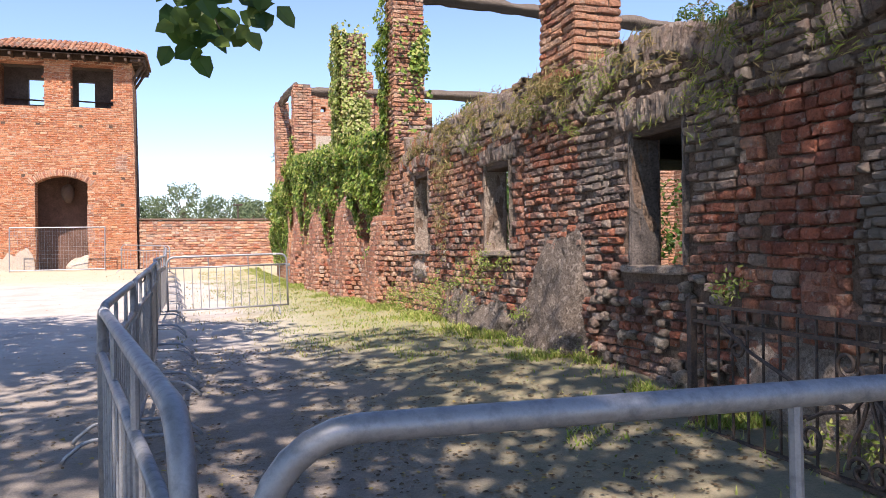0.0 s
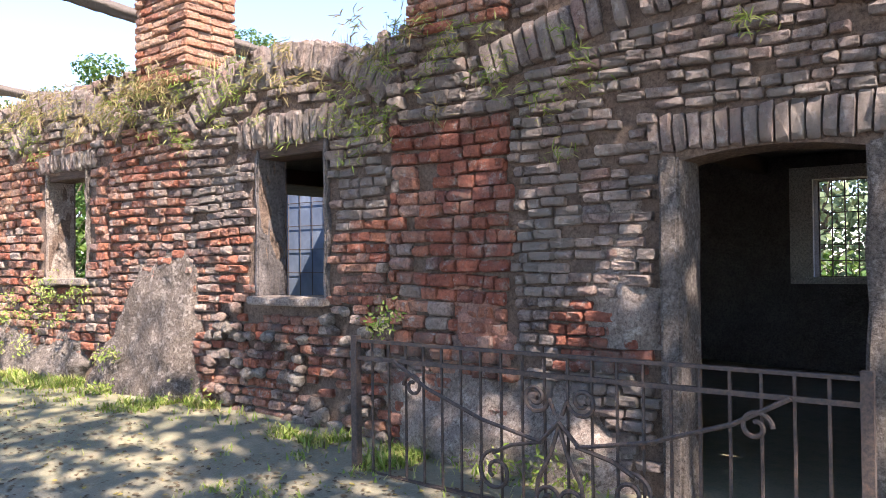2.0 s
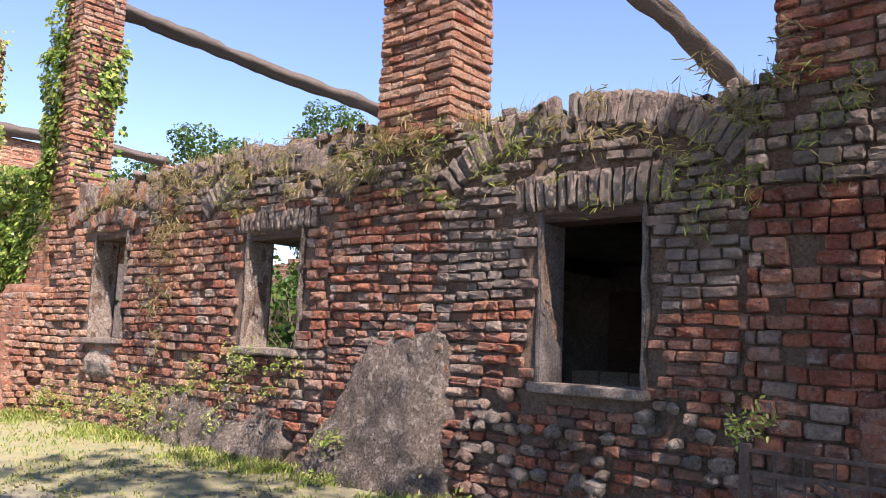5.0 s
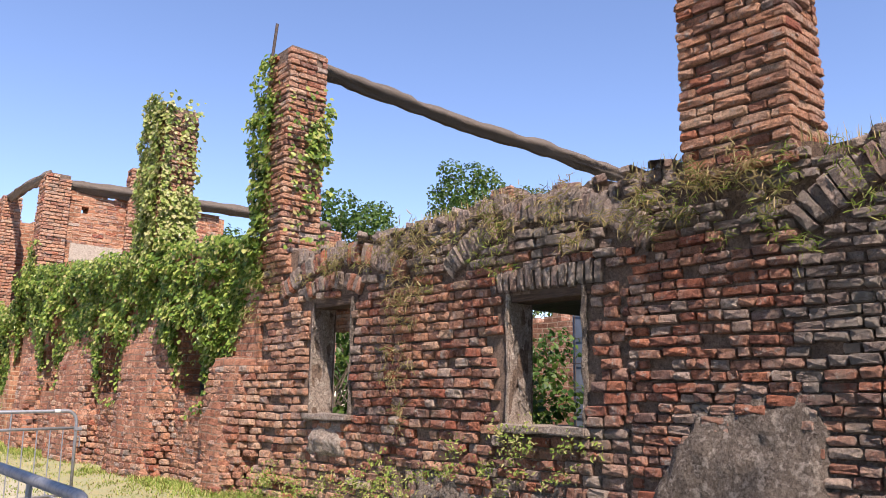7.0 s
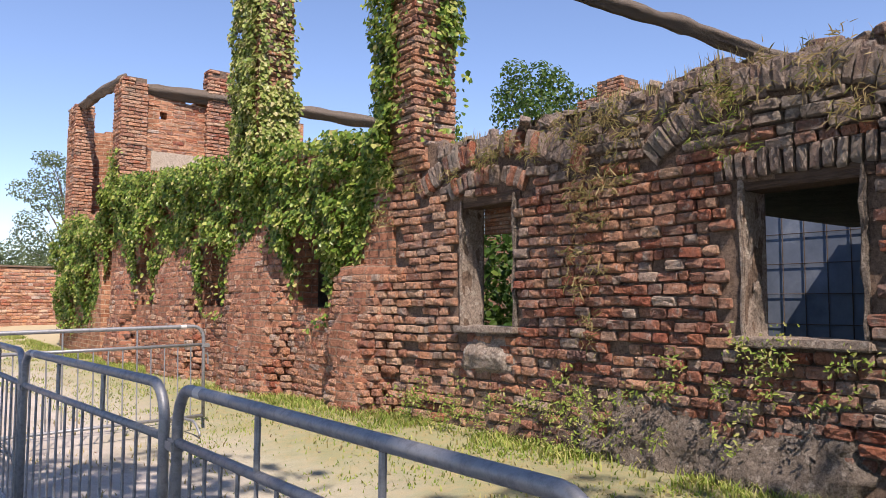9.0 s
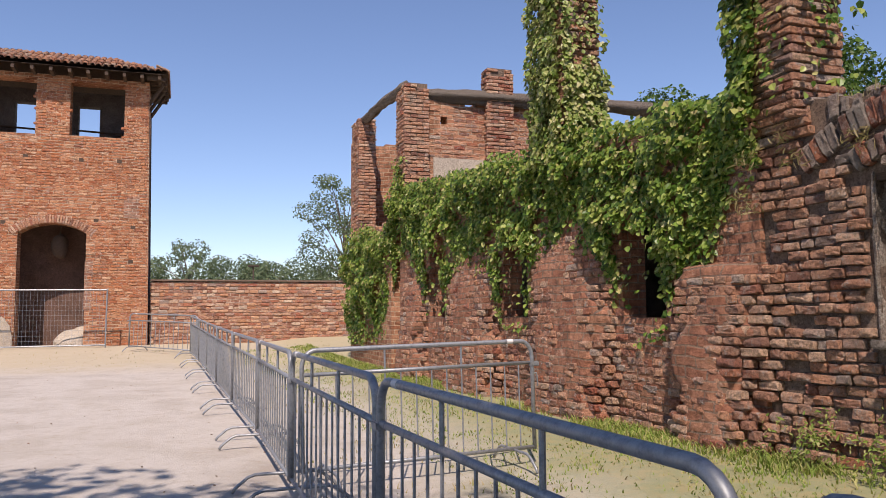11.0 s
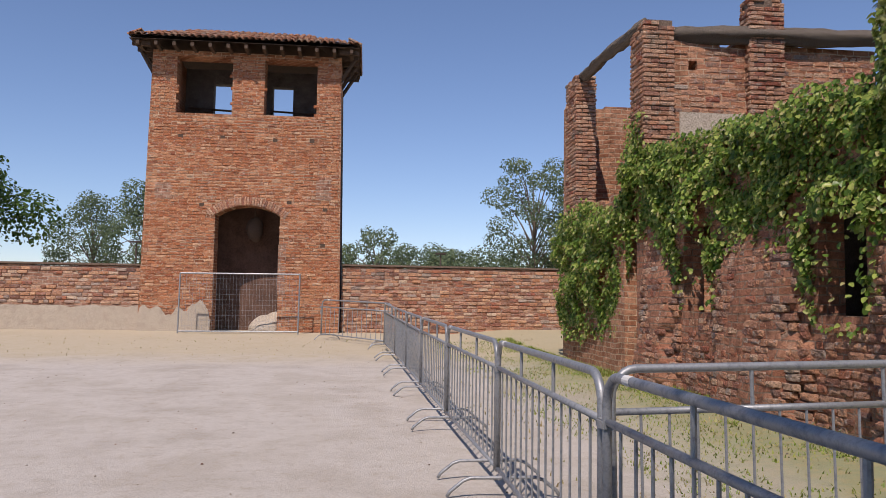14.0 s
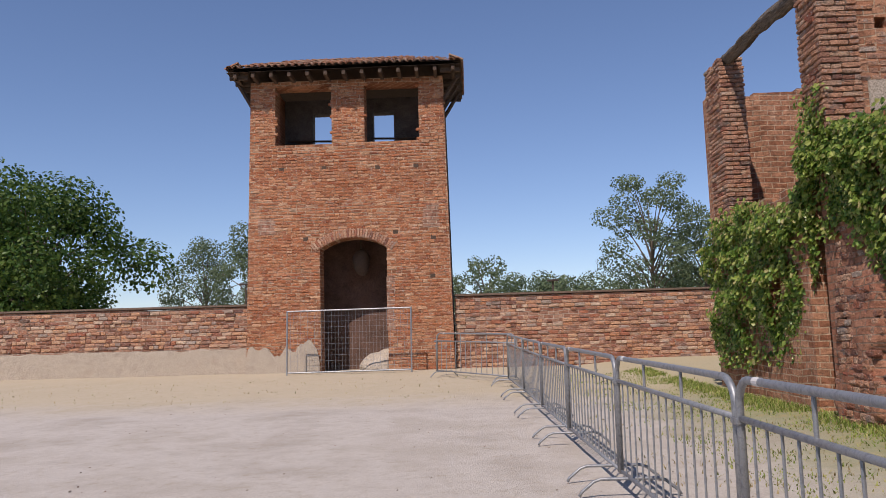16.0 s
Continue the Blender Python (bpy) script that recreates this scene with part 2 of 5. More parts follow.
l.new(band(1, 26.5, 29.5), g2.inputs[0])
g2.inputs[1].default_value = 0.75
c = mix(n, l, g2.outputs[0], c, mix(n, l, mid, (0.55, 0.45, 0.31), (0.40, 0.335, 0.20)))
l.new(c, b.inputs["Base Color"])
bump(n, l, b, mix(n, l, 0.5, fin, mid), 0.7, 0.03)
GRAVEL = m


def foliage(name, stops, rough=0.5):
    m, n, l, b = material(name, (0.08, 0.14, 0.03), rough)
    c = ramp(n, l, piece_random(n, l), stops)
    c = mix(n, l, 0.5, c, ramp(n, l, noise_tex(n, l, 1.6, 4, world_space=True), [(0.35, (0.5, 0.55, 0.45)), (0.65, (1.0, 1.0, 0.9))]), "MULTIPLY")
    l.new(c, b.inputs["Base Color"])
    tr, mx, out = n.new("ShaderNodeBsdfTranslucent"), n.new("ShaderNodeMixShader"), n["Material Output"]
    l.new(c, tr.inputs[0])
    mx.inputs[0].default_value = 0.35
    l.new(b.outputs[0], mx.inputs[1])
    l.new(tr.outputs[0], mx.inputs[2])
    l.new(mx.outputs[0], out.inputs[0])
    return m


IVY = foliage("ivy leaves", [(0.0, (0.06, 0.125, 0.022)), (0.3, (0.15, 0.25, 0.04)), (0.6, (0.28, 0.38, 0.07)), (0.88, (0.44, 0.48, 0.13)), (1.0, (0.54, 0.46, 0.22))], 0.34)
PALE_IVY = foliage("pale yellow-green ivy leaves", [(0.0, (0.16, 0.25, 0.05)), (0.35, (0.32, 0.40, 0.10)), (0.7, (0.48, 0.50, 0.19)), (1.0, (0.58, 0.52, 0.28))], 0.36)
TREE_LEAF = foliage("tree leaves", [(0.0, (0.035, 0.085, 0.018)), (0.5, (0.07, 0.14, 0.025)), (1.0, (0.14, 0.20, 0.04))], 0.45)
# distance haze is painted into these paler leaf colours
FAR_LEAF = foliage("haze-tinted far leaves", [(0.0, (0.10, 0.15, 0.085)), (0.5, (0.15, 0.205, 0.11)), (1.0, (0.23, 0.28, 0.155))], 0.6)
GRASS = foliage("green grass", [(0.0, (0.18, 0.27, 0.045)), (0.4, (0.27, 0.36, 0.07)), (0.7, (0.40, 0.42, 0.12)), (1.0, (0.52, 0.46, 0.22))], 0.6)
STRAW = foliage("dry straw", [(0.0, (0.44, 0.34, 0.18)), (0.4, (0.48, 0.38, 0.2)), (0.8, (0.30, 0.28, 0.11)), (1.0, (0.2, 0.23, 0.07))], 0.7)
BARK = timber("bark", (0.07, 0.055, 0.04), (0.2, 0.16, 0.12))
TILE = brick_pieces("terracotta roof tile", [(0.0, (0.40, 0.17, 0.09)), (0.4, (0.50, 0.25, 0.14)), (0.7, (0.33, 0.16, 0.10)), (1.0, (0.45, 0.30, 0.2))], 0.2)

# ---- building helpers ----


def link(name, me, mat, parent=None, label="", loc=None):
    if mat is not None and not me.materials:
        me.materials.append(mat)
    ob = new(name, me)
    if loc is not None:
        ob.location = loc
    if parent is not None:
        ob.parent = parent
    if label:
        ob["label"] = label
    return ob


def part(name, bm, mat, parent=None, label="", smooth=False):
    """Links a bmesh as one mesh object under a thing or part."""
    me = bpy.data.meshes.new(name)
    bmesh.ops.recalc_face_normals(bm, faces=bm.faces)
    if smooth:
        for f in bm.faces:
            f.smooth = True
    bm.to_mesh(me)
    bm.free()
    return link(name, me, mat, parent, label)


def mesh_of(name, verts, faces, smooth=False):
    me = bpy.data.meshes.new(name)
    me.from_pydata([tuple(v) for v in verts], [], faces)
    if smooth:
        me.polygons.foreach_set("use_smooth", [True] * len(me.polygons))
    me.update()
    return me


def empty(name, loc=(0, 0, 0)):
    ob = new(name)
    ob.location = loc
    ob.empty_display_size = 0.2
    return ob


def box(bm, x0, x1, y0, y1, z0, z1, bevel=0.0):
    r = bmesh.ops.create_cube(bm, size=1)
    for v in r["verts"]:
        v.co = ((x0 + x1) / 2 + v.co.x * (x1 - x0), (y0 + y1) / 2 + v.co.y * (y1 - y0), (z0 + z1) / 2 + v.co.z * (z1 - z0))
    if bevel:
        bmesh.ops.bevel(bm, geom=list({e for v in r["verts"] for e in v.link_edges}), offset=bevel, segments=2, affect="EDGES")


def tube(bm, points, radius, sides=10, closed=False):
    """A pipe along points; radius is one number or one for each point."""
    pts = [Vector(p) for p in points]
    rad = radius if isinstance(radius, (list, tuple)) else [radius] * len(pts)
    rings, up = [], None
    for i, p in enumerate(pts):
        d = (pts[min(i + 1, len(pts) - 1)] - pts[max(i - 1, 0)]).normalized()
        if up is None:
            up = d.orthogonal().normalized()
        up = (up - d * up.dot(d)).normalized()
        side = d.cross(up)
        rings.append([bm.verts.new(p + rad[i] * (math.cos(a) * up + math.sin(a) * side)) for a in [2 * math.pi * k / sides for k in range(sides)]])
    for r0, r1 in zip(rings, rings[1:]):
        for k in range(sides):
            bm.faces.new((r0[k], r0[(k + 1) % sides], r1[(k + 1) % sides], r1[k]))
    bm.faces.new(rings[0][::-1])
    bm.faces.new(rings[-1])


def panel(outer, holes, back):
    """A wall from an outline and holes given as (along, up); back is its thickness. Lies in the x-z plane, thick towards +y."""
    bm = bmesh.new()
    edges = []
    for loop in (outer, *holes):
        vs = [bm.verts.new((a, 0, z)) for a, z in loop]
        edges += [bm.edges.new((vs[i], vs[(i + 1) % len(vs)])) for i in range(len(vs))]
    bmesh.ops.triangle_fill(bm, use_beauty=True, use_dissolve=False, edges=edges)
    r = bmesh.ops.extrude_face_region(bm, geom=list(bm.faces))
    for g in r["geom"]:
        if isinstance(g, bmesh.types.BMVert):
            g.co.y += back
    return bm


def rect(a0, a1, z0, z1):
    return [(a0, z0), (a1, z0), (a1, z1), (a0, z1)]


def arch(a0, a1, z0, spring, crown, steps=12):
    half, rise = (a1 - a0) / 2, crown - spring
    r = (half * half + rise * rise) / (2 * rise)
    th = math.asin(half / r)
    pts = [(a0, z0), (a1, z0)]
    for i in range(steps + 1):
        t = th - 2 * th * i / steps
        pts.append(((a0 + a1) / 2 + r * math.sin(t), crown - r + r * math.cos(t)))
    return pts


# ---- plan ----
def interp(v, xs, ys):
    return float(np.interp(v, xs, ys))


def wall_x(y):
    """The face of the long ruined wall: it bends a little along its run."""
    return interp(y, [-6, 3.8, 12.9, 17, 24, 30], [4.15, 3.87, 3.60, 3.25, 2.80, 2.55])


def ground_z(x, y):
    s = min(1.0, max(0.0, (x - 0.9) / 2.5))
    return interp(y, [4.2, 7, 10, 18, 27, 36, 50], [0.0, 0.085, 0.115, 0.14, 0.30, 0.60, 0.60]) + 0.17 * s * s * (3 - 2 * s) * interp(y, [1, 6], [0.3, 1])


def wall_top(y):
    return interp(y, [-4, 0.5, 2.3, 3.0, 3.6, 4.5, 4.75, 5.4, 6.5, 7.2, 8.3, 9.0, 9.9, 11.3, 12.7, 13.6, 15, 17, 19, 24],
                  [3.3, 3.2, 3.15, 3.05, 3.22, 3.2, 3.04, 3.10, 3.16, 3.28, 3.30, 3.30, 3.38, 3.28, 3.25, 3.36, 3.5, 3.6, 3.7, 3.9]) + 0.03 * math.sin(y * 7.1) + 0.025 * math.sin(y * 17.3)


def outline_y(y0, y1, step, fn):
    k = max(2, int(abs(y1 - y0) / step))
    return [(y0 + (y1 - y0) * i / k, fn(y0 + (y1 - y0) * i / k)) for i in range(k + 1)]


def long_wall(name, y0, y1, holes, thick, mat, top=wall_top, set_back=0.055):
    bm = panel([(y0, -0.4), (y1, -0.4)] + outline_y(y1, y0, 0.12, top), holes, thick)
    for v in bm.verts:
        y, d, z = v.co.x, v.co.y, v.co.z
        v.co = (wall_x(y) + set_back + d, y, z)
    return part(name, bm, mat)


# ---- ground ----
bm = bmesh.new()
xs = [-400, -120, -60, -40] + [-30 + 1.0 * i for i in range(28)] + [-2 + 0.4 * i for i in range(20)] + [7, 9, 12, 18, 30, 60, 150, 400]
ys = [-400, -120, -50, -25, -14] + [-8 + 0.5 * i for i in range(92)] + [40, 44, 50, 60, 90, 200, 500]
grid = [[bm.verts.new((x, y, ground_z(x, y) + (0.012 * noise.noise((x * 1.3, y * 1.3, 0)) if abs(x) < 30 and -8 < y < 38 else 0))) for x in xs] for y in ys]
for r0, r1 in zip(grid, grid[1:]):
    for i in range(len(xs) - 1):
        bm.faces.new((r0[i], r0[i + 1], r1[i + 1], r1[i]))
ground = tagged(part("ground", bm, GRAVEL, smooth=True), "pale gravel yard with a grassy strip along the wall", "ground", kind="structure")

# ---- long ruined wall ----
# pale plaster; the daylight on the rear window's reveal is added to its colour
BRIGHT_PLASTER = rubble("brightened pale plaster", [(0.3, (0.5, 0.48, 0.45)), (0.5, (0.72, 0.70, 0.67)), (0.75, (0.6, 0.57, 0.53))], 5, 0.02)
WINDOWS = {"a": (5.46, 6.25, 1.19, 2.41), "b": (8.89, 9.72, 1.32, 2.45), "c": (12.10, 12.89, 1.33, 2.62)}
FAR_WINDOWS = [(15.30, 16.02, 1.5, 2.6), (18.22, 18.95, 1.5, 2.68), (21.2, 21.95, 1.5, 2.74)]
DOOR = (1.73, 2.68, -0.3, 2.06)
WALL_SPLIT, WALL_END = 14.0, 23.6
near_holes = [rect(*w) for w in WINDOWS.values()] + [arch(DOOR[0], DOOR[1], -0.3, 2.03, 2.08)]
wall_east = tagged(long_wall("wall_east", -5.0, WALL_SPLIT, near_holes, 0.30, MORTAR), "weathered brick and rubble wall of a roofless ruin", "wall", kind="structure")
wall_ivy = tagged(long_wall("wall_east_far", WALL_SPLIT, WALL_END, [rect(*w) for w in FAR_WINDOWS], 0.30, RED_WALL, set_back=0.0), "red rendered ruin wall half covered by ivy", "wall", kind="structure")

# ---- gate tower ----
TY = 36.27
tower = tagged(empty("gate_tower", (-5.6, TY + 1.1, 0.6)), "square brick gate tower with arched gateway and tiled loggia roof", "tower")


def placed(ob, parent):
    """Parents without moving."""
    ob.parent = parent
    ob.matrix_parent_inverse = Matrix.Translation(-parent.location)
    return ob


def tower_wall(name, a0, a1, holes, at, depth, turn=False, label="", mat=TOWER_BRICK):
    bm = panel(rect(a0, a1, 0.2, 9.62), holes, depth)
    for v in bm.verts:
        a, d, z = v.co
        flare = 0.14 * max(0.0, min(1.0, (5.2 - z) / 4.6))
        if not turn:
            v.co = (a + (flare if a > -2.7 else -flare if a < -8.5 else 0), at + d, z)
        else:
            v.co = (at + d, a, z)
    return placed(part(name, bm, mat, label=label), tower)


loggia = [rect(-7.83, -6.07, 7.58, 9.45), rect(-5.05, -3.36, 7.60, 9.45)]
gateway = arch(-6.47, -4.43, 0.2001, 4.32, 4.64)
front = tower_wall("front_wall", -8.60, -2.59, loggia + [[(a, max(z, 0.25)) for a, z in gateway]], TY, 0.62)
# rear wall coloured dark to stand for the loggia's shade
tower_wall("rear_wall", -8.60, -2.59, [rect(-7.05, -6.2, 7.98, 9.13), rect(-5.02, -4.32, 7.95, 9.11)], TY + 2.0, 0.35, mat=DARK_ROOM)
tower_wall("side_wall", TY + 0.623, TY + 1.997, [], -8.60, 0.6, True)
tower_wall("side_wall", TY + 0.623, TY + 1.997, [], -3.19, 0.6, True)
bm = bmesh.new()
box(bm, -7.99, -3.2, TY + 0.63, TY + 1.99, 5.0, 5.2)
placed(part("gate_ceiling", bm, DARK_WOOD), tower)
bm = bmesh.new()
box(bm, -7.99, -3.2, TY + 0.63, TY + 1.99, 7.2, 7.4)
placed(part("loggia_floor", bm, DARK_WOOD), tower)

# hipped roof with eaves
EX0, EX1, EY0, EY1, EZ = -9.15, -2.0, TY - 0.72, TY + 2.75, 9.72
APEX = 10.5
bm = bmesh.new()
for dz in (0.0, 0.10):
    c = [bm.verts.new(p) for p in ((EX0, EY0, EZ + dz), (EX1, EY0, EZ + dz), (EX1, EY1, EZ + dz), (EX0, EY1, EZ + dz))]
    hy = (EY1 - EY0) / 2
    ra, rb = bm.verts.new((EX0 + hy, EY0 + hy, APEX + dz)), bm.verts.new((EX1 - hy, EY0 + hy, APEX + dz))
    for face in ((c[0], c[1], rb, ra), (c[1], c[2], rb), (c[2], c[3], ra, rb), (c[3], c[0], ra)):
        bm.faces.new(face)
roof_deck = placed(part("roof", bm, DARK_WOOD), tower)

# ---- yard wall ----
for nm, x0, x1 in (("yard_wall_west", -60, -8.77), ("yard_wall_east", -2.42, 14)):
    zt = 2.62 if x0 < -20 else 2.74
    bm = panel([(x0, 0.2), (x1, 0.2)] + [(x1 + (x0 - x1) * i / 40, zt + 0.02 * math.sin(i * 2.3)) for i in range(41)], [], 0.45)
    for v in bm.verts:
        v.co.y += TY + 0.3
    w = tagged(part(nm, bm, YARD_BRICK), "low old brick yard wall with a flat coping", "wall", kind="structure")
    bm = bmesh.new()
    box(bm, x0, x1, TY + 0.24, TY + 0.82, zt + 0.02, zt + 0.09, 0.015)
    part("coping", bm, MORTAR, w, "thin grey stone coping")

# ---- crowd barriers ----
def barrier_parts(length=2.5, height=1.13):
    """One steel crowd barrier along +x from its base centre at the origin: frame, lower and middle rails, bars and two feet."""
    root = empty("crowd_barrier")
    h, half, r, cr = height, length / 2, 0.021, 0.14
    path = [(-half, 0, 0.14), (-half, 0, h - cr)]
    path += [(-half + cr - cr * math.cos(a), 0, h - cr + cr * math.sin(a)) for a in [math.pi / 2 * i / 6 for i in range(1, 7)]]
    path += [(half - cr + cr * math.sin(a), 0, h - cr + cr * math.cos(a)) for a in [math.pi / 2 * i / 6 for i in range(7)]]
    path += [(half, 0, 0.14)]
    bm = bmesh.new()
    tube(bm, path, r, 12)
    part("frame", bm, STEEL, root, smooth=True)
    for z in (0.16, h - 0.20):
        bm = bmesh.new()
        tube(bm, [(-half, 0, z), (half, 0, z)], 0.017, 10)
        part("rail", bm, STEEL, root, smooth=True)
    k = 15
    bm = bmesh.new()
    tube(bm, [(0, 0, 0.16), (0, 0, h - 0.20)], 0.008, 6)
    me = bpy.data.meshes.new("bar")
    bm.to_mesh(me)
    bm.free()
    me.materials.append(STEEL)
    bm = bmesh.new()
    tube(bm, [(0, 0, h - 0.20), (0, 0, h - 0.01)], 0.011, 8)
    me2 = bpy.data.meshes.new("strut")
    bm.to_mesh(me2)
    bm.free()
    me2.materials.append(STEEL)
    for i in range(1, k):
        x = -half + length * i / k
        link("bar", me, None, root, loc=(x, 0, 0))
        if i % 5 == 0:
            link("strut", me2, None, root, loc=(x, 0, 0))
    for sx in (-half + 0.25, half - 0.25):
        bm = bmesh.new()
        tube(bm, [(sx, -0.42, 0.015), (sx, -0.40, 0.05), (sx, -0.30, 0.13), (sx, -0.24, 0.15), (sx, 0.24, 0.15), (sx, 0.30, 0.13), (sx, 0.40, 0.05), (sx, 0.42, 0.015)], 0.014, 8)
        part("foot", bm, STEEL, root, smooth=True)
    bm = bmesh.new()
    tube(bm, [(half, 0, h - 0.30), (half + 0.05, 0, h - 0.30), (half + 0.06, 0, h - 0.34), (half + 0.06, 0, h - 0.42)], 0.009, 6)
    part("hook", bm, STEEL, root)
    bm = bmesh.new()
    tube(bm, [(half - cr - 0.16, 0, h), (half - cr - 0.09, 0, h)], 0.0222, 12)
    part("tape_band", bm, TAPE, root, "worn whitish tape band")
    bm = bmesh.new()
    box(bm, half - 0.028, half + 0.075, -0.028, 0.028, h - 0.235, h - 0.19, 0.008)
    part("clamp", bm, STEEL, root, "dark joining clamp")
    return root


ROW = [(-0.42, 9.60), (-0.55, 11.95), (-0.60, 14.55), (-0.60, 17.25), (-0.70, 20.05), (-0.80, 22.75), (-0.88, 25.40), (-0.98, 28.05), (-1.15, 30.7)]
SPANS = [((0.03, 1.22), (-0.36, 3.75)), ((-0.36, 3.82), (-0.36, 5.58)), ((-0.36, 5.64), (-0.36, 7.38)), ((-0.365, 7.45), (-0.42, 9.53))] + list(zip(ROW, ROW[1:]))
SPANS += [((0.105, 1.12), (2.62, 0.88)), ((-0.50, 14.80), (1.72, 14.95)), ((-0.95, 31.0), (-2.9, 33.6))]
first = barrier_parts()
tagged(first, "galvanised steel crowd barrier hooked into a row on the gravel", "barrier", "row of crowd barriers")


def barrier_pose(a, c):
    mx, my = (a[0] + c[0]) / 2, (a[1] + c[1]) / 2
    za, zc = ground_z(*a), ground_z(*c)
    run = math.hypot(c[0] - a[0], c[1] - a[1])
    return pose(mx, my, (za + zc) / 2, 0, -math.degrees(math.atan2(zc - za, run)), math.degrees(math.atan2(c[1] - a[1], c[0] - a[0]))) @ Matrix.Diagonal(((run - 0.07) / 2.5, 1, 1, 1))


for i, (a, c) in enumerate(SPANS):
    if i:
        copy_thing(first, barrier_pose(a, c))
first.matrix_basis = barrier_pose(*SPANS[0])

# ---- upper ruin at the far end of the wall ----
rng = random.Random(7)


def course_wall(name, outer, holes, at, depth, along="x", mat=RUIN_BRICK, label="", kind="structure", category="wall"):
    bm = panel(outer, holes, depth)
    if along == "y":
        for v in bm.verts:
            v.co = (at + v.co.y, v.co.x, v.co.z)
    else:
        for v in bm.verts:
            v.co = (v.co.x, at + v.co.y, v.co.z)
    return tagged(part(name, bm, mat), label, category, kind=kind)


def ragged(a0, a1, z, amount=0.06, step=0.26):
    k = max(3, int((a1 - a0) / step))
    r = random.Random(int(a0 * 91 + z * 17))
    pts = []
    for i in range(k):
        h = z + r.choice((-1, 0, 0, 1)) * amount
        pts += [(a0 + (a1 - a0) * i / k, h), (a0 + (a1 - a0) * (i + 1) / k - 0.002, h)]
    return pts[::-1]


course_wall("wall_ruin_south", [(3.38, 2.0), (7.0, 2.0)] + ragged(3.38, 7.0, 6.02), [rect(3.66, 3.82, 5.54, 5.70)], 23.42, 0.45, label="upper brick wall of the ruin with a ragged top")
course_wall("wall_ruin_end", [(23.9, -0.2), (27.6, -0.2)] + ragged(23.9, 27.6, 3.5), [rect(24.9, 25.6, 1.5, 2.7)], 2.72, 0.5, "y", label="ivy-grown low brick wall at the end of the ruin")
course_wall("wall_ruin_back", [(23.9, 2.0), (29.0, 2.0)] + ragged(23.9, 29.0, 6.0), [], 6.9, 0.45, "y", label="inner brick wall of the ruin")
course_wall("wall_ruin_north", [(2.75, -0.2), (7.4, -0.2)] + ragged(2.75, 7.4, 6.0), [], 27.62, 0.45, label="north brick wall of the ruin")


def brick_mesh(seed):
    """A unit brick with chipped corners and a worn face: x along, y inwards from its face at 0, z up, centred."""
    r = random.Random(seed)
    vs, fs = [], []
    for depth, ix, iz, j in ((1.0, 0.0, 0.0, 0.0), (0.25, 0.0, 0.0, 0.05), (0.0, 0.035, 0.11, 0.06)):
        for sx, sz, ax, az in ((-1, -1, 0, 1), (-1, -1, 1, 0), (1, -1, 1, 0), (1, -1, 0, 1), (1, 1, 0, 1), (1, 1, 1, 0), (-1, 1, 1, 0), (-1, 1, 0, 1)):
            cx, cz = r.uniform(0.02, 0.10) * ax, r.uniform(0.08, 0.26) * az
            vs.append((sx * (0.5 - ix - cx) + r.uniform(-j, j) * 0.5, depth + (r.uniform(-0.03, 0.14) if depth < 0.1 else 0), sz * (0.5 - iz - cz) + r.uniform(-j, j)))
    vs.append((r.uniform(-0.2, 0.2), r.uniform(-0.06, 0.10), r.uniform(-0.15, 0.15)))
    for k in (0, 8):
        fs += [(k + i, k + (i + 1) % 8, k + 8 + (i + 1) % 8, k + 8 + i) for i in range(8)]
    fs += [(16 + i, 16 + (i + 1) % 8, 24) for i in range(8)]
    return vs, fs


BRICK_SHAPES = [brick_mesh(100 + i) for i in range(24)]
BRICK_DATA = {}


def brick_data(i, mat):
    key = (i, mat.name)
    if key not in BRICK_DATA:
        me = mesh_of("brick", *BRICK_SHAPES[i])
        me.materials.append(mat)
        BRICK_DATA[key] = me
    return BRICK_DATA[key]


class Heap:
    """Joined small pieces, gathered by material."""

    def __init__(self):
        self.v, self.f = {}, {}

    def add(self, mat, verts, faces, m):
        v, f = self.v.setdefault(mat.name, []), self.f.setdefault(mat.name, [])
        k = len(v)
        v += [m @ Vector(p) for p in verts]
        f += [tuple(k + i for i in q) for q in faces]

    def link(self, name, parent, label=""):
        for mat in self.v:
            ob = link(name, mesh_of(name, self.v[mat], self.f[mat]), bpy.data.materials[mat], parent, label)
            tagged(ob, kind="stuff")
            if parent is not None:
                ob.matrix_parent_inverse = parent.matrix_basis.inverted()


# frames for upright faces: x along the face, y inwards, z up
def face_frame(corner, way):
    """A frame at corner whose x runs along way (degrees about z)."""
    return Matrix.Translation(corner) @ Matrix.Rotation(radians(way), 4, "Z")


def lay(heap, mat, fr, a, z, la, lz, depth=0.10, turn=0.0, proud=0.0, shape=None, keep=None):
    """One brick on a face: centre (a, z), size la x lz; keep: parent for a brick of its own."""
    i = rng.randrange(24) if shape is None else shape
    m = fr @ Matrix.Translation((a, -proud, z)) @ Matrix.Rotation(turn, 4, "Y") @ Matrix.Diagonal((la, depth, lz, 1))
    if keep is None:
        heap.add(mat, *BRICK_SHAPES[i], m)
    else:
        ob = new("brick", brick_data(i, mat))
        ob.parent = keep
        ob.matrix_basis = keep.matrix_basis.inverted() @ m


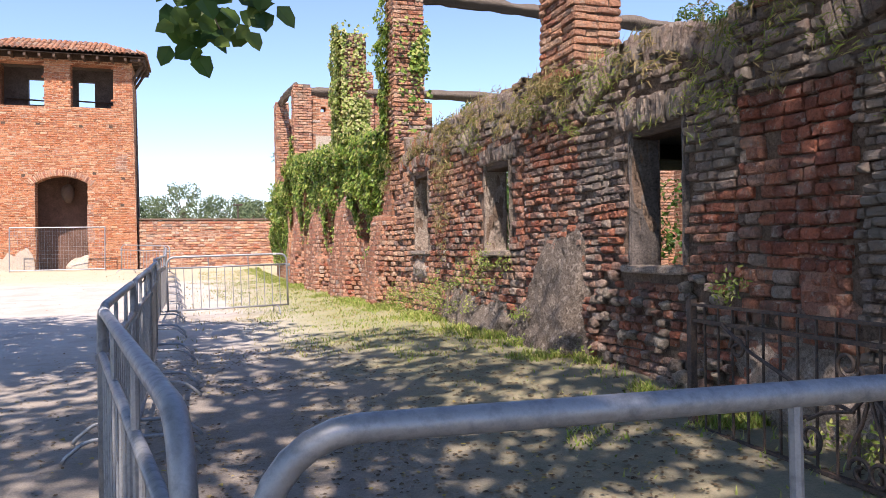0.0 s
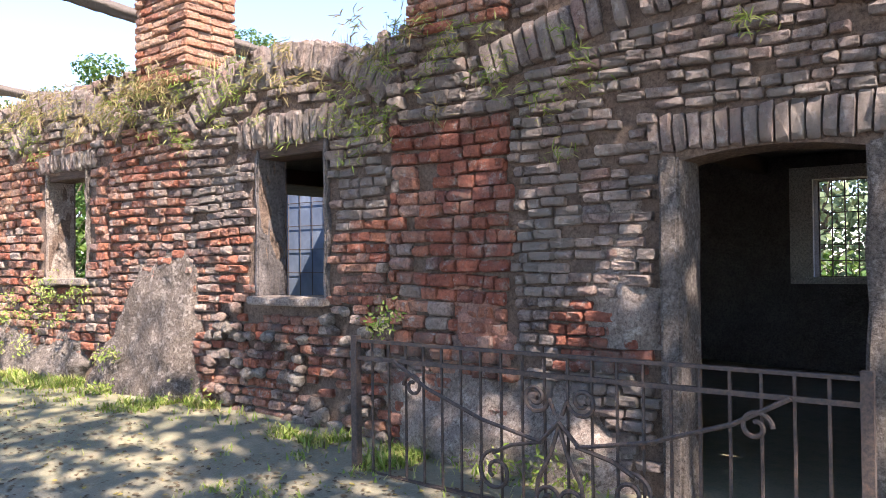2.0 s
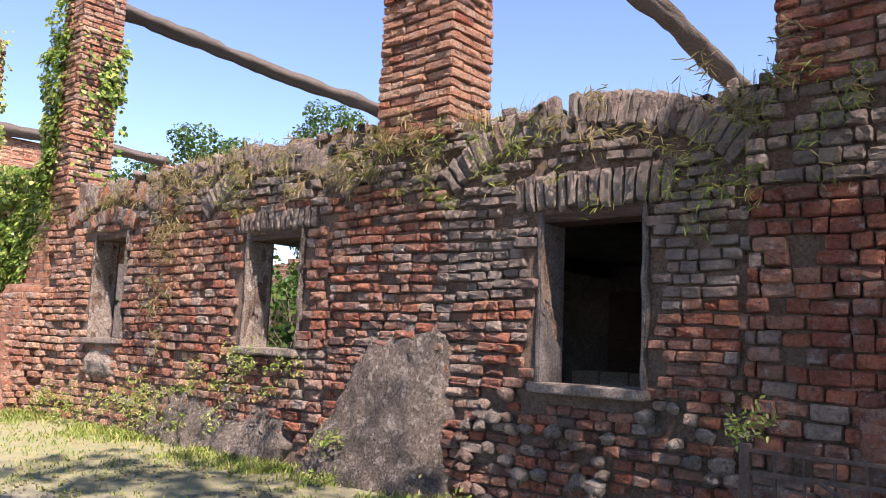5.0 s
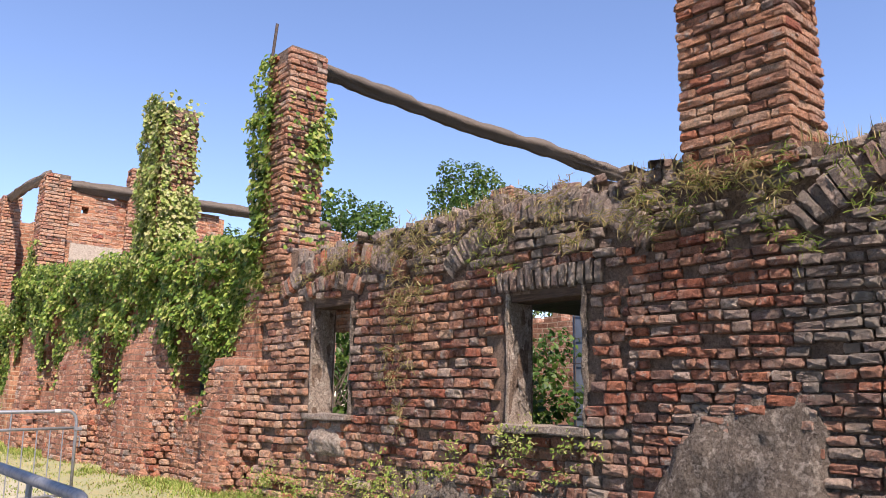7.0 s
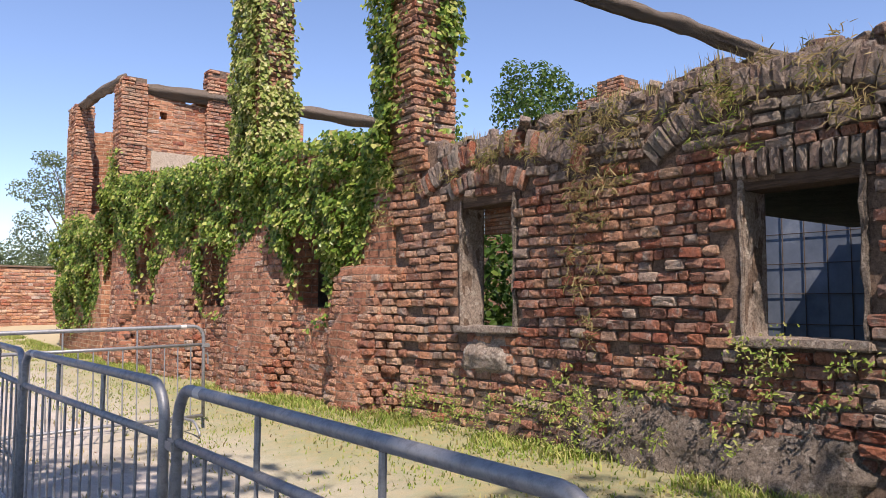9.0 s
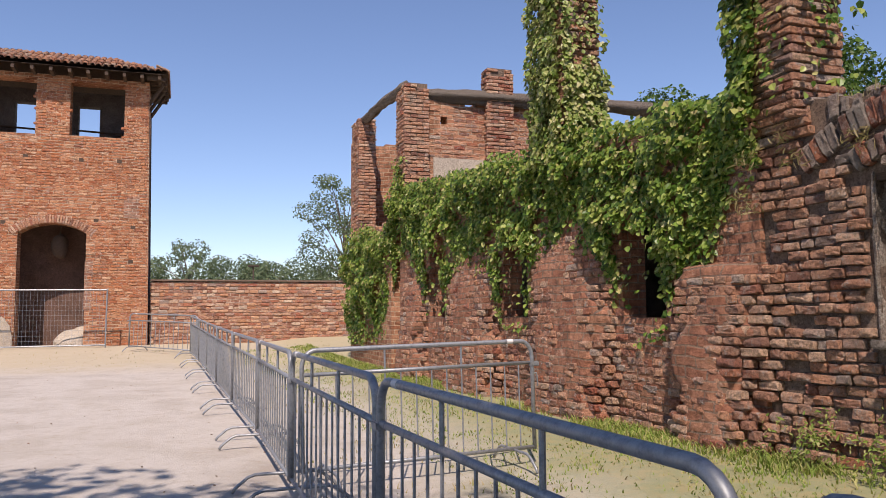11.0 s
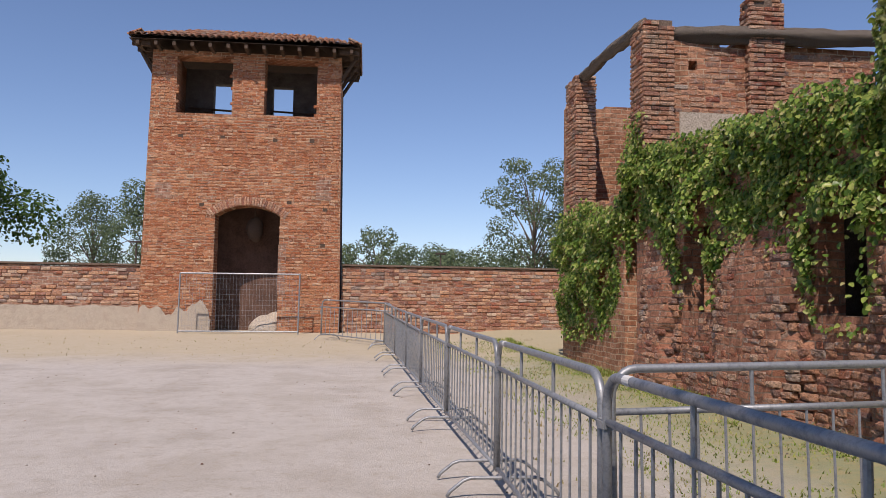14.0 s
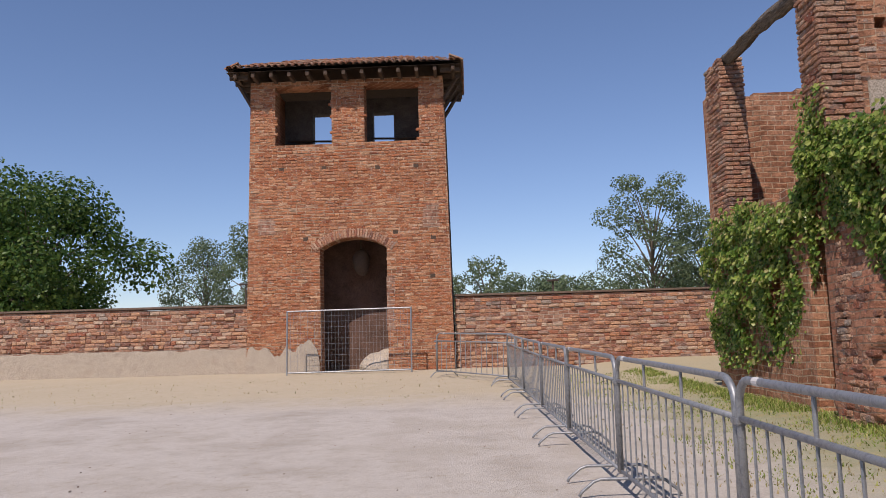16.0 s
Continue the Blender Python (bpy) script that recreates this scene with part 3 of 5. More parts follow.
# ---- brick piers ----
def brick_pier(x0, x1, y0, y1, z0, z1, mats, label, own=True, course=0.08, rough=0.016):
    root = tagged(empty("brick_pier", ((x0 + x1) / 2, (y0 + y1) / 2, z0)), label, "pier", "piers on the ruined wall")
    bpy.context.view_layer.update()
    bm = bmesh.new()
    box(bm, x0 + 0.03, x1 - 0.03, y0 + 0.03, y1 - 0.03, z0, z1 - 0.04)
    placed(part("core", bm, MORTAR), root)
    heap = Heap()
    rows = int((z1 - z0) / course)
    made = 0
    for r in range(rows):
        z = z0 + (r + 0.5) * course
        for corner, way, length, seen in (((x0, y1, 0), -90, y1 - y0, True), ((x0, y0, 0), 0, x1 - x0, True), ((x1, y0, 0), 90, y1 - y0, False), ((x1, y1, 0), 180, x1 - x0, False)):
            fr = face_frame(corner, way)
            a = 0.0
            first = 0.14 if (r + (way != 0)) % 2 else 0.27
            while a < length - 0.02:
                w = min(first if a == 0 else rng.choice((0.27, 0.28, 0.26, 0.14)), length - a)
                if length - a - w < 0.07:
                    w = length - a
                top_gap = r > rows - 3 and rng.random() < 0.35
                if not top_gap:
                    mine = seen and own and made < 296
                    made += mine
                    lay(heap, mats[0] if rng.random() < 0.8 else mats[1], fr, a + w / 2, z + rng.uniform(-0.003, 0.003), w - 0.010, course - rng.uniform(0.008, 0.016), 0.09, rng.uniform(-0.012, 0.012), rng.uniform(-rough, rough) + 0.004, keep=root if mine else None)
                a += w
    heap.link("brickwork", root)
    return root


brick_pier(3.82, 4.38, 3.78, 4.60, 3.05, 6.2, (BRICK_OLD, BRICK_RED), "tall square red brick pier standing on the ruined wall")
brick_pier(3.72, 4.26, 7.08, 7.92, 3.12, 6.2, (BRICK_ORANGE, BRICK_OLD), "tall orange brick pier standing on the ruined wall")
brick_pier(3.44, 4.02, 13.46, 14.10, 3.2, 6.15, (BRICK_ORANGE, BRICK_OLD), "tall brick pier with a broken top and climbing ivy")
brick_pier(3.16, 3.72, 17.05, 17.75, 3.4, 6.25, (BRICK_ORANGE, BRICK_OLD), "brick pier almost hidden under ivy", own=False)
brick_pier(2.84, 3.38, 23.30, 23.95, 3.6, 6.38, (BRICK_ORANGE, BRICK_OLD), "corner pier of the upper ruin", own=False)
brick_pier(2.66, 3.10, 26.75, 27.60, 3.3, 6.42, (BRICK_ORANGE, BRICK_OLD), "end pier of the upper ruin", own=False)
brick_pier(4.66, 5.28, 23.25, 23.6, 4.0, 6.85, (BRICK_ORANGE, BRICK_RED), "flat brick chimney pier on the upper ruin wall", own=False)
brick_pier(10.9, 11.5, 16.72, 17.40, 0.2, 6.3, (BRICK_ORANGE, BRICK_OLD), "broken brick pier standing behind the ruin", own=False)
brick_pier(10.9, 11.5, 17.42, 17.95, 0.2, 6.0, (BRICK_ORANGE, BRICK_OLD), "lower broken stub beside the rear pier", own=False)

# rust rod and pipe on the piers
bm = bmesh.new()
tube(bm, [(3.50, 14.05, 5.3), (3.48, 14.07, 6.1), (3.5, 14.02, 6.62)], 0.022, 6)
tagged(part("iron_rod", bm, IRON), "rusty iron rod fixed to the pier top", "rod")


# ---- old roof beams ----
SIDES = 20


def old_beam(points, radius, label):
    bm = bmesh.new()
    pts = []
    P = [Vector(p) for p in points]
    for a, c in zip(P, P[1:]):
        for i in range(10):
            pts.append(a.lerp(c, i / 10))
    pts.append(P[-1])
    pts = [p + 0.035 * Vector((noise.noise(p * 1.7), 0, noise.noise(p * 1.3 + Vector((5, 2, 1))))) for p in pts]
    tube(bm, pts, [radius * (1 + 0.3 * noise.noise(p * 2.2)) for p in pts], SIDES)
    # squared by the axe, with long drying cracks
    bm.verts.ensure_lookup_table()
    for r in range(len(pts)):
        for k in range(SIDES):
            v = bm.verts[r * SIDES + k]
            th = math.tau * k / SIDES
            sq = min(1.0 / max(abs(math.cos(th)), abs(math.sin(th))), 1.28) * 0.9
            crack = -0.34 * max(0.0, noise.noise((k * 5.3, r * 0.11, radius * 90)) - 0.12) * 2
            v.co = pts[r] + (v.co - pts[r]) * (sq + crack)
    for v in bm.verts:
        v.co += 0.022 * noise.noise_vector(v.co * 8) + 0.012 * noise.noise_vector(v.co * 25)
    return tagged(part("roof_beam", bm, OLD_BEAM, smooth=True), label, "beam", "old roof beams")


old_beam([(3.75, 13.78, 6.05), (5.2, 13.92, 6.06), (6.69, 13.94, 6.0), (8.41, 13.51, 5.80), (9.83, 13.15, 5.60), (11.5, 12.75, 5.42)], 0.125, "sagging grey weathered timber beam spanning from pier to pier")
brick_pier(11.1, 11.7, 12.45, 13.05, 0.2, 5.32, (BRICK_ORANGE, BRICK_OLD), "rear brick pier carrying the end of a beam", own=False)
old_beam([(3.95, 7.5, 5.72), (5.55, 7.15, 5.58), (7.45, 6.95, 5.42), (8.6, 6.75, 5.05), (9.9, 6.5, 4.6)], 0.145, "bent grey weathered timber beam leaving a pier")
brick_pier(9.6, 10.2, 6.2, 6.8, 2.86, 4.48, (BRICK_ORANGE, BRICK_OLD), "short rear pier carrying the end of a bent beam", own=False)
old_beam([(3.05, 23.5, 6.13), (5.0, 23.32, 6.16), (7.5, 23.3, 6.2), (10.3, 23.4, 6.25)], 0.13, "dark squared wall-plate beam on the upper ruin")
old_beam([(2.95, 23.5, 6.3), (2.84, 25.2, 6.36), (2.86, 27.0, 6.42)], 0.11, "dark beam joining two ruin piers")
brick_pier(10.1, 10.6, 23.2, 23.8, 0.2, 6.15, (BRICK_ORANGE, BRICK_OLD), "brick pier carrying the end of the wall plate", own=False)

# ---- roofed room behind the wall ----
RX = 9.8
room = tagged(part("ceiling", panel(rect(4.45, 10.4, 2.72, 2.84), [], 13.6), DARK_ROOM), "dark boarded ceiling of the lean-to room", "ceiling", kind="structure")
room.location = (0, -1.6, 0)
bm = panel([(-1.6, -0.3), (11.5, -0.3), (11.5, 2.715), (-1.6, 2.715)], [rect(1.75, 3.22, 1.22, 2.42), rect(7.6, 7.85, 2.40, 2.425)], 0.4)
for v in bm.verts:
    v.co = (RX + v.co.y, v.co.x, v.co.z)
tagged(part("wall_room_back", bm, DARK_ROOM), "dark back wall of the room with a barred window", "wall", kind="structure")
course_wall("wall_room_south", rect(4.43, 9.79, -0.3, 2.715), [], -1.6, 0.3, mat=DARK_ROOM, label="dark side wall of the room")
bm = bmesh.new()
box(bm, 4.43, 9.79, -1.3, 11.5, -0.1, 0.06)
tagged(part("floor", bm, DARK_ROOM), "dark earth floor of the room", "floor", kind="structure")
for y in (-1.4, 1.2, 3.8, 6.4, 9.0):
    bm = bmesh.new()
    box(bm, 4.46, 9.78, y - 0.08, y + 0.08, 2.52, 2.716, 0.01)
    tagged(part("ceiling_joist", bm, DARK_WOOD), "dark timber joist under the room ceiling", "joist", "ceiling joists")


def grille(name, label, y0, y1, z0, z1, x, nv, nh):
    root = tagged(empty(name, (x, (y0 + y1) / 2, z0)), label, "grille")
    for i in range(nv + 1):
        bm = bmesh.new()
        y = y0 + (y1 - y0) * i / nv
        tube(bm, [(x, y, z0), (x, y, z1)], 0.008, 6)
        placed(part("bar", bm, IRON), root)
    for i in range(nh + 1):
        bm = bmesh.new()
        z = z0 + (z1 - z0) * i / nh
        tube(bm, [(x - 0.012, y0, z), (x - 0.012, y1, z)], 0.006, 6)
        placed(part("wire", bm, IRON), root)


grille("window_grille", "thin dark iron grille in the rear window", 1.76, 3.21, 1.23, 2.41, RX + 0.3, 10, 6)
bm = panel(rect(1.6, 3.47, 1.15, 2.56), [rect(1.76, 3.21, 1.23, 2.41)], 0.06)
for v in bm.verts:
    v.co = (RX - 0.063 + v.co.y, v.co.x, v.co.z)
tagged(part("window_surround", bm, BRIGHT_PLASTER), "pale plaster surround of the rear window, brightened for reveal light", "window frame", kind="structure")
# stacked grey blocks under the window
for i in range(4):
    bm = bmesh.new()
    box(bm, 9.1, 9.5, 7.35 + i * 0.46, 7.79 + i * 0.46, 0.062, 1.12, 0.012)
    tagged(part("concrete_block", bm, LIME), "pale grey concrete block stack in the dark room", "block", "stacked blocks")
bm = bmesh.new()
box(bm, 9.68, 9.79, 6.3, 8.9, 0.07, 2.3, 0.01)
tagged(part("plank_partition", bm, DARK_WOOD), "dark plank panel against the back wall", "partition")

# white sheeting on a mesh fence in the back yard
m, n, l, b = material("milky sheeting", (0.55, 0.62, 0.70), 0.6)
l.new(ramp(n, l, noise_tex(n, l, 1.6, 6, 0.6, world_space=True), [(0.3, (0.09, 0.115, 0.155)), (0.6, (0.17, 0.205, 0.26)), (0.8, (0.34, 0.38, 0.42))]), b.inputs["Base Color"])
SHEET = m
scr = tagged(empty("sheeted_fence", (10.5, 13.5, 0.2)), "mesh site fence hung with milky blue-white sheeting", "fence")
bm = bmesh.new()
box(bm, 10.5, 10.52, 11.56, 14.65, 0.2, 3.15)
placed(part("sheet", bm, SHEET), scr)
for i in range(9):
    bm = bmesh.new()
    y = 11.7 + 0.36 * i
    tube(bm, [(10.48, y, 0.15), (10.48, y, 3.2)], 0.008, 6)
    placed(part("wire", bm, IRON), scr)
for i in range(7):
    bm = bmesh.new()
    tube(bm, [(10.475, 11.56, 0.3 + 0.48 * i), (10.475, 14.65, 0.3 + 0.48 * i)], 0.007, 6)
    placed(part("wire", bm, IRON), scr)
course_wall("wall_yard_rear", [(10.9, -0.2), (24, -0.2)] + ragged(10.9, 24, 3.4, 0.12), [], 12.2, 0.4, "y", mat=YARD_BRICK, label="rear brick wall of the roofless yard")

# dark backing and unseen lid added so the ivy windows stay dark
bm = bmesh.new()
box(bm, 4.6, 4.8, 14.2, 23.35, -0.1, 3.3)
tagged(part("wall_ivy_inner", bm, DARK_ROOM), "added dark backing wall that keeps the ivy windows dark", "wall", kind="structure")
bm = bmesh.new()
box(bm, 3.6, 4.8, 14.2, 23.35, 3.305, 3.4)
tagged(part("ceiling_ivy_room", bm, DARK_ROOM), "unseen dark lid that blocks light behind the ivy windows", "ceiling", kind="structure")

# slatted blind in the third window
blind = tagged(empty("slatted_blind", (wall_x(12.6) + 0.34, 12.75, 2.3)), "broken red-brown wooden slatted blind hanging in the window", "blind")
for i in range(8):
    bm = bmesh.new()
    box(bm, wall_x(12.6) + 0.46, wall_x(12.6) + 0.345, 12.12, 12.88, 2.30 + 0.042 * i, 2.335 + 0.042 * i, 0.004)
    placed(part("slat", bm, TILE), blind)

# ---- stone window sills and door jamb ----
for nm, (y0, y1, z0, z1) in WINDOWS.items():
    bm = bmesh.new()
    xf = wall_x((y0 + y1) / 2)
    box(bm, xf - 0.06, xf + 0.32, y0 - 0.08, y1 + 0.06, z0 - 0.06, z0 + 0.006, 0.012)
    bmesh.ops.subdivide_edges(bm, edges=bm.edges[:], cuts=3, use_grid_fill=True)
    for v in bm.verts:
        v.co += 0.022 * noise.noise_vector(v.co * 6)
    tagged(part("window_sill", bm, PALE_RENDER), "worn grey stone window sill", "sill", "sills of the ruin windows", "structure")
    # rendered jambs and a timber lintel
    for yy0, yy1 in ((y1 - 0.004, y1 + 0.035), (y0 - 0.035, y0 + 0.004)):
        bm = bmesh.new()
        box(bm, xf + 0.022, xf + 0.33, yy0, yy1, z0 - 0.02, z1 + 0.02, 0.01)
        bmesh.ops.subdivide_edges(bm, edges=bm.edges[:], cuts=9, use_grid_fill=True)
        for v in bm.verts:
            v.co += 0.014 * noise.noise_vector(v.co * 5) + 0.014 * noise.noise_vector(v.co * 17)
        # window a's colour holds the reveal's shade; paler north render holds some sunlight
        tagged(part("window_jamb", bm, DARK_ROOM if nm == "a" else PALE_RENDER if yy0 > y0 else PLASTER), "rendered window jamb coloured dark for its shaded reveal" if nm == "a" else "crumbling pale grey rendered window jamb", "jamb", "jambs of the ruin windows", "structure")
    bm = bmesh.new()
    box(bm, xf + 0.05, xf + 0.31, y0 - 0.1, y1 + 0.1, z1 - 0.06, z1 + 0.05, 0.01)
    tagged(part("lintel", bm, DARK_WOOD), "dark timber lintel over the window", "lintel", "lintels of the ruin windows", "structure")
for y0, y1 in ((2.665, 2.79), (1.62, 1.745)):
    bm = bmesh.new()
    box(bm, wall_x(y0) - 0.02, wall_x(y0) + 0.32, y0, y1, -0.1, 2.06, 0.02)
    bmesh.ops.subdivide_edges(bm, edges=bm.edges[:], cuts=7, use_grid_fill=True)
    for v in bm.verts:
        v.co += 0.022 * noise.noise_vector(v.co * 4) + 0.008 * noise.noise_vector(v.co * 15)
    tagged(part("door_jamb", bm, PLASTER), "worn rendered jamb of the dark doorway", "jamb", "jambs of the doorway", "structure")


# ---- render slopes at the foot of the wall ----
def talus(name, y0, y1, prof, mat, label, lean=0.0, edge=0.35, amp=1.0):
    """A skirt of rough render that runs out raggedly into the masonry; prof gives (height, outward) pairs, lean slants its sides."""
    bm = bmesh.new()
    ny, nz = max(10, int((y1 - y0) / 0.035)), 44
    H = [p[0] for p in prof]
    O = [p[1] for p in prof]
    rows = []
    for j in range(nz + 1):
        row = []
        for i in range(ny + 1):
            z = max(-0.1, H[0] - 0.05) + (H[-1] + 0.25 - max(-0.1, H[0] - 0.05)) * j / nz
            u = i / ny
            y = y0 + (y1 - y0) * u + lean * z * u
            side = max(0.0, min(1.0, min(u, 1 - u) * (y1 - y0) / edge + 0.55 * noise.noise((z * 2.3, y0, 1 if u < 0.5 else 7)) + 0.35 * noise.noise((z * 7, y0 + 3, u > 0.5))))
            side *= min(1.0, min(i, ny - i) / 2)
            n1 = noise.noise((y * 2.1, z * 2.1, y0)) + 0.6 * noise.noise((y * 5.3, z * 4.7, 3.3))
            out = interp(z, H + [H[-1] + 0.3], O + [-0.09]) * side - 0.10 * (1 - side) + amp * 0.06 * n1 * (1.3 if side > 0.5 else 2.0)
            out += amp * (0.028 * noise.noise((y * 13 + z * 6, z * 7, 4)) + 0.018 * noise.noise((y * 34, z * 30, 9)))
            row.append(bm.verts.new((wall_x(y) - max(out, -0.09), y, z)))
        rows.append(row)
    for r0, r1 in zip(rows, rows[1:]):
        for i in range(ny):
            bm.faces.new((r0[i], r0[i + 1], r1[i + 1], r1[i]))
    return tagged(part(name, bm, mat, smooth=True), label, "render", kind="structure")


talus("render_skirt", 6.95, 8.9, [(-0.1, 0.28), (0.5, 0.16), (1.05, 0.055), (1.5, 0.0)], SKIRT, "rough brown-grey render skirt sloping to the ground", -0.6, 0.25, 0.65)
talus("render_skirt", 8.7, 11.3, [(-0.1, 0.26), (0.35, 0.14), (0.6, 0.03), (0.72, -0.02)], PLASTER, "crumbling dark brown render at the wall foot", amp=1.2)
talus("render_skirt", 2.85, 4.95, [(-0.1, 0.10), (0.35, 0.06), (0.62, -0.01)], PALE_RENDER, "pale flaking render at the wall foot", amp=0.9)
talus("render_skirt", 3.75, 4.65, [(0.75, -0.05), (0.95, 0.03), (1.1, 0.02), (1.2, -0.02)], PINK, "orange flaking render patch on the wall")
talus("render_skirt", 2.74, 3.35, [(1.0, -0.04), (1.15, 0.02), (1.5, 0.02), (1.65, -0.01)], PALE_RENDER, "rough pale grey render beside the doorway", edge=0.2)
talus("render_patch", 12.0, 12.95, [(0.86, -0.03), (0.92, 0.025), (1.03, 0.04), (1.06, 0.04)], PALE_RENDER, "grey cement patch under the window sill", edge=0.2, amp=0.5)
BUTTRESSES = [(16.1, 18.15, 2.75), (19.0, 21.1, 2.6), (13.9, 15.25, 1.9), (22.0, 23.5, 2.3)]


def buttress_out(y, z):
    for a, c, zt in BUTTRESSES:
        if a < y < c and z < zt:
            return interp(z, [0, 1.0, 2.0, zt], [0.31, 0.21, 0.10, 0.0]) * max(0.0, min(1.0, min(y - a, c - y) / 0.4))
    return 0.0


for a, c, zt in BUTTRESSES:
    talus("red_buttress", a, c, [(-0.1, 0.31), (1.0, 0.21), (2.0, 0.10), (zt, 0.0)], RED_WALL, "flared worn red brick buttress between ivy curtains", edge=0.4, amp=0.35)

# ---- notice tied to a barrier ----
notice = tagged(empty("notice_board", (-0.37, 6.35, 0.75)), "small white notice with a round warning symbol tied to the barrier", "sign")
NX, NY, NZ = -0.365, 6.35, 0.86
m, n, l, b = material("white plastic plate", (0.72, 0.72, 0.70), 0.5)
PLATE = m
m, n, l, b = material("faded red ink", (0.22, 0.10, 0.12), 0.6)
INK = m
bm = bmesh.new()
box(bm, NX - 0.035, NX - 0.03, NY - 0.105, NY + 0.105, NZ - 0.16, NZ + 0.30, 0.002)
placed(part("plate", bm, PLATE), notice)
bm = bmesh.new()
tube(bm, [(NX - 0.037, NY + 0.082 * math.cos(a), NZ + 0.13 + 0.082 * math.sin(a)) for a in [2 * math.pi * i / 28 for i in range(29)]], 0.007, 5)
placed(part("ring", bm, INK), notice)
bm = bmesh.new()
tube(bm, [(NX - 0.037, NY - 0.058, NZ + 0.188), (NX - 0.037, NY + 0.058, NZ + 0.072)], 0.005, 5)
placed(part("slash", bm, INK), notice)
for i in range(4):
    bm = bmesh.new()
    box(bm, NX - 0.039, NX - 0.034, NY - 0.03 + 0.02 * i - 0.006, NY - 0.03 + 0.02 * i + 0.006, NZ + 0.09, NZ + 0.17 - 0.012 * abs(i - 1.5))
    placed(part("symbol_bar", bm, IRON), notice)
for y in (NY - 0.08, NY + 0.06):
    bm = bmesh.new()
    tube(bm, [(NX + 0.028 * math.cos(a), y, 1.175 + 0.032 * math.sin(a)) for a in [2 * math.pi * i / 12 for i in range(13)]], 0.004, 5)
    placed(part("cable_tie", bm, IRON), notice)

# ---- wrought-iron gate panel leaning by the doorway ----
gate = tagged(empty("iron_gate_panel", (3.3, 2.6, 0.05)), "rusty wrought-iron railing panel with scrolls before the doorway", "railing")
GX, GY0, GY1, GZ0, GZ1 = 3.30, 1.66, 4.60, 0.05, 0.97


def bar_box(name, x0, x1, y0, y1, z0, z1):
    bm = bmesh.new()
    box(bm, x0, x1, y0, y1, z0, z1, 0.002)
    placed(part(name, bm, IRON), gate)


bar_box("post", GX - 0.025, GX + 0.025, GY1 - 0.02, GY1 + 0.03, GZ0, GZ1 + 0.03)
bar_box("post", GX - 0.025, GX + 0.025, GY0 - 0.03, GY0 + 0.02, GZ0, GZ1 + 0.03)
bar_box("top_rail", GX - 0.018, GX + 0.018, GY0, GY1, GZ1 - 0.012, GZ1 + 0.006)
bar_box("rail", GX - 0.014, GX + 0.014, GY0, GY1, GZ1 - 0.125, GZ1 - 0.10)
bar_box("bottom_rail", GX - 0.018, GX + 0.018, GY0, GY1, GZ0 + 0.06, GZ0 + 0.085)
bar_box("foot", GX - 0.28, GX + 0.1, GY1 - 0.01, GY1 + 0.02, GZ0 - 0.02, GZ0 + 0.01)
k = 21
for i in range(1, k):
    y = GY0 + (GY1 - GY0) * i / k
    bar_box("bar", GX - 0.007, GX + 0.007, y - 0.007, y + 0.007, GZ0 + 0.07, GZ1 - 0.01)


def scroll(points, r=0.012):
    bm = bmesh.new()
    tube(bm, [(GX - 0.03, y, z) for y, z in points], r, 6)
    placed(part("scroll", bm, IRON), gate)


def spiral(cy, cz, r0, turns, start, hand=1):
    return [(cy + hand * r0 * (1 - 0.72 * t) * math.cos(start + turns * 2 * math.pi * t), cz + r0 * (1 - 0.72 * t) * math.sin(start + turns * 2 * math.pi * t)) for t in [i / 30 for i in range(31)]]


for cy in (3.10,):
    for s in (1, -1):
        scroll([(cy + s * 0.02, 0.66)] + spiral(cy + s * 0.14, 0.74, 0.085, 1.4, math.pi, s))
        scroll([(cy, 0.60), (cy + s * 0.05, 0.45), (cy + s * 0.13, 0.30), (cy + s * 0.14, 0.2)] + spiral(cy + s * 0.06, 0.2, 0.08, 1.3, 0, s))
        scroll([(cy, 0.62), (cy + s * 0.12, 0.5), (cy + s * 0.3, 0.46), (cy + s * 0.42, 0.40)] + spiral(cy + s * 0.40, 0.30, 0.12, 1.4, math.pi / 2, -s))
        scroll([(cy + s * 0.1, 0.5), (cy + s * 0.5, 0.58), (cy + s * 0.9, 0.72), (cy + s * 1.15, 0.86)])
        scroll(spiral(cy + s * 1.0, 0.72, 0.075, 1.3, 0, s))

# ---- mesh fence before the gateway ----
fence = tagged(empty("mesh_fence", (-5.5, 35.3, 0.6)), "grey welded mesh site fence panel before the gateway", "fence")
bm = bmesh.new()
for a, c in (((-7.27, 0.56), (-7.25, 2.42)), ((-7.25, 2.40), (-3.66, 2.42)), ((-3.66, 2.44), (-3.68, 0.58)), ((-7.27, 0.64), (-3.68, 0.66))):
    tube(bm, [(a[0], 35.3, a[1]), (c[0], 35.3, c[1])], 0.024, 8)
placed(part("frame", bm, STEEL), fence)
bm = bmesh.new()
for i in range(1, 36):
    x = -7.26 + 3.59 * i / 36
    tube(bm, [(x, 35.3, 0.65), (x, 35.3, 2.41)], 0.0035, 4)
for i in range(1, 11):
    z = 0.65 + 1.76 * i / 11
    tube(bm, [(-7.26, 35.3, z), (-3.67, 35.3, z)], 0.0035, 4)
placed(part("wire_mesh", bm, STEEL), fence)

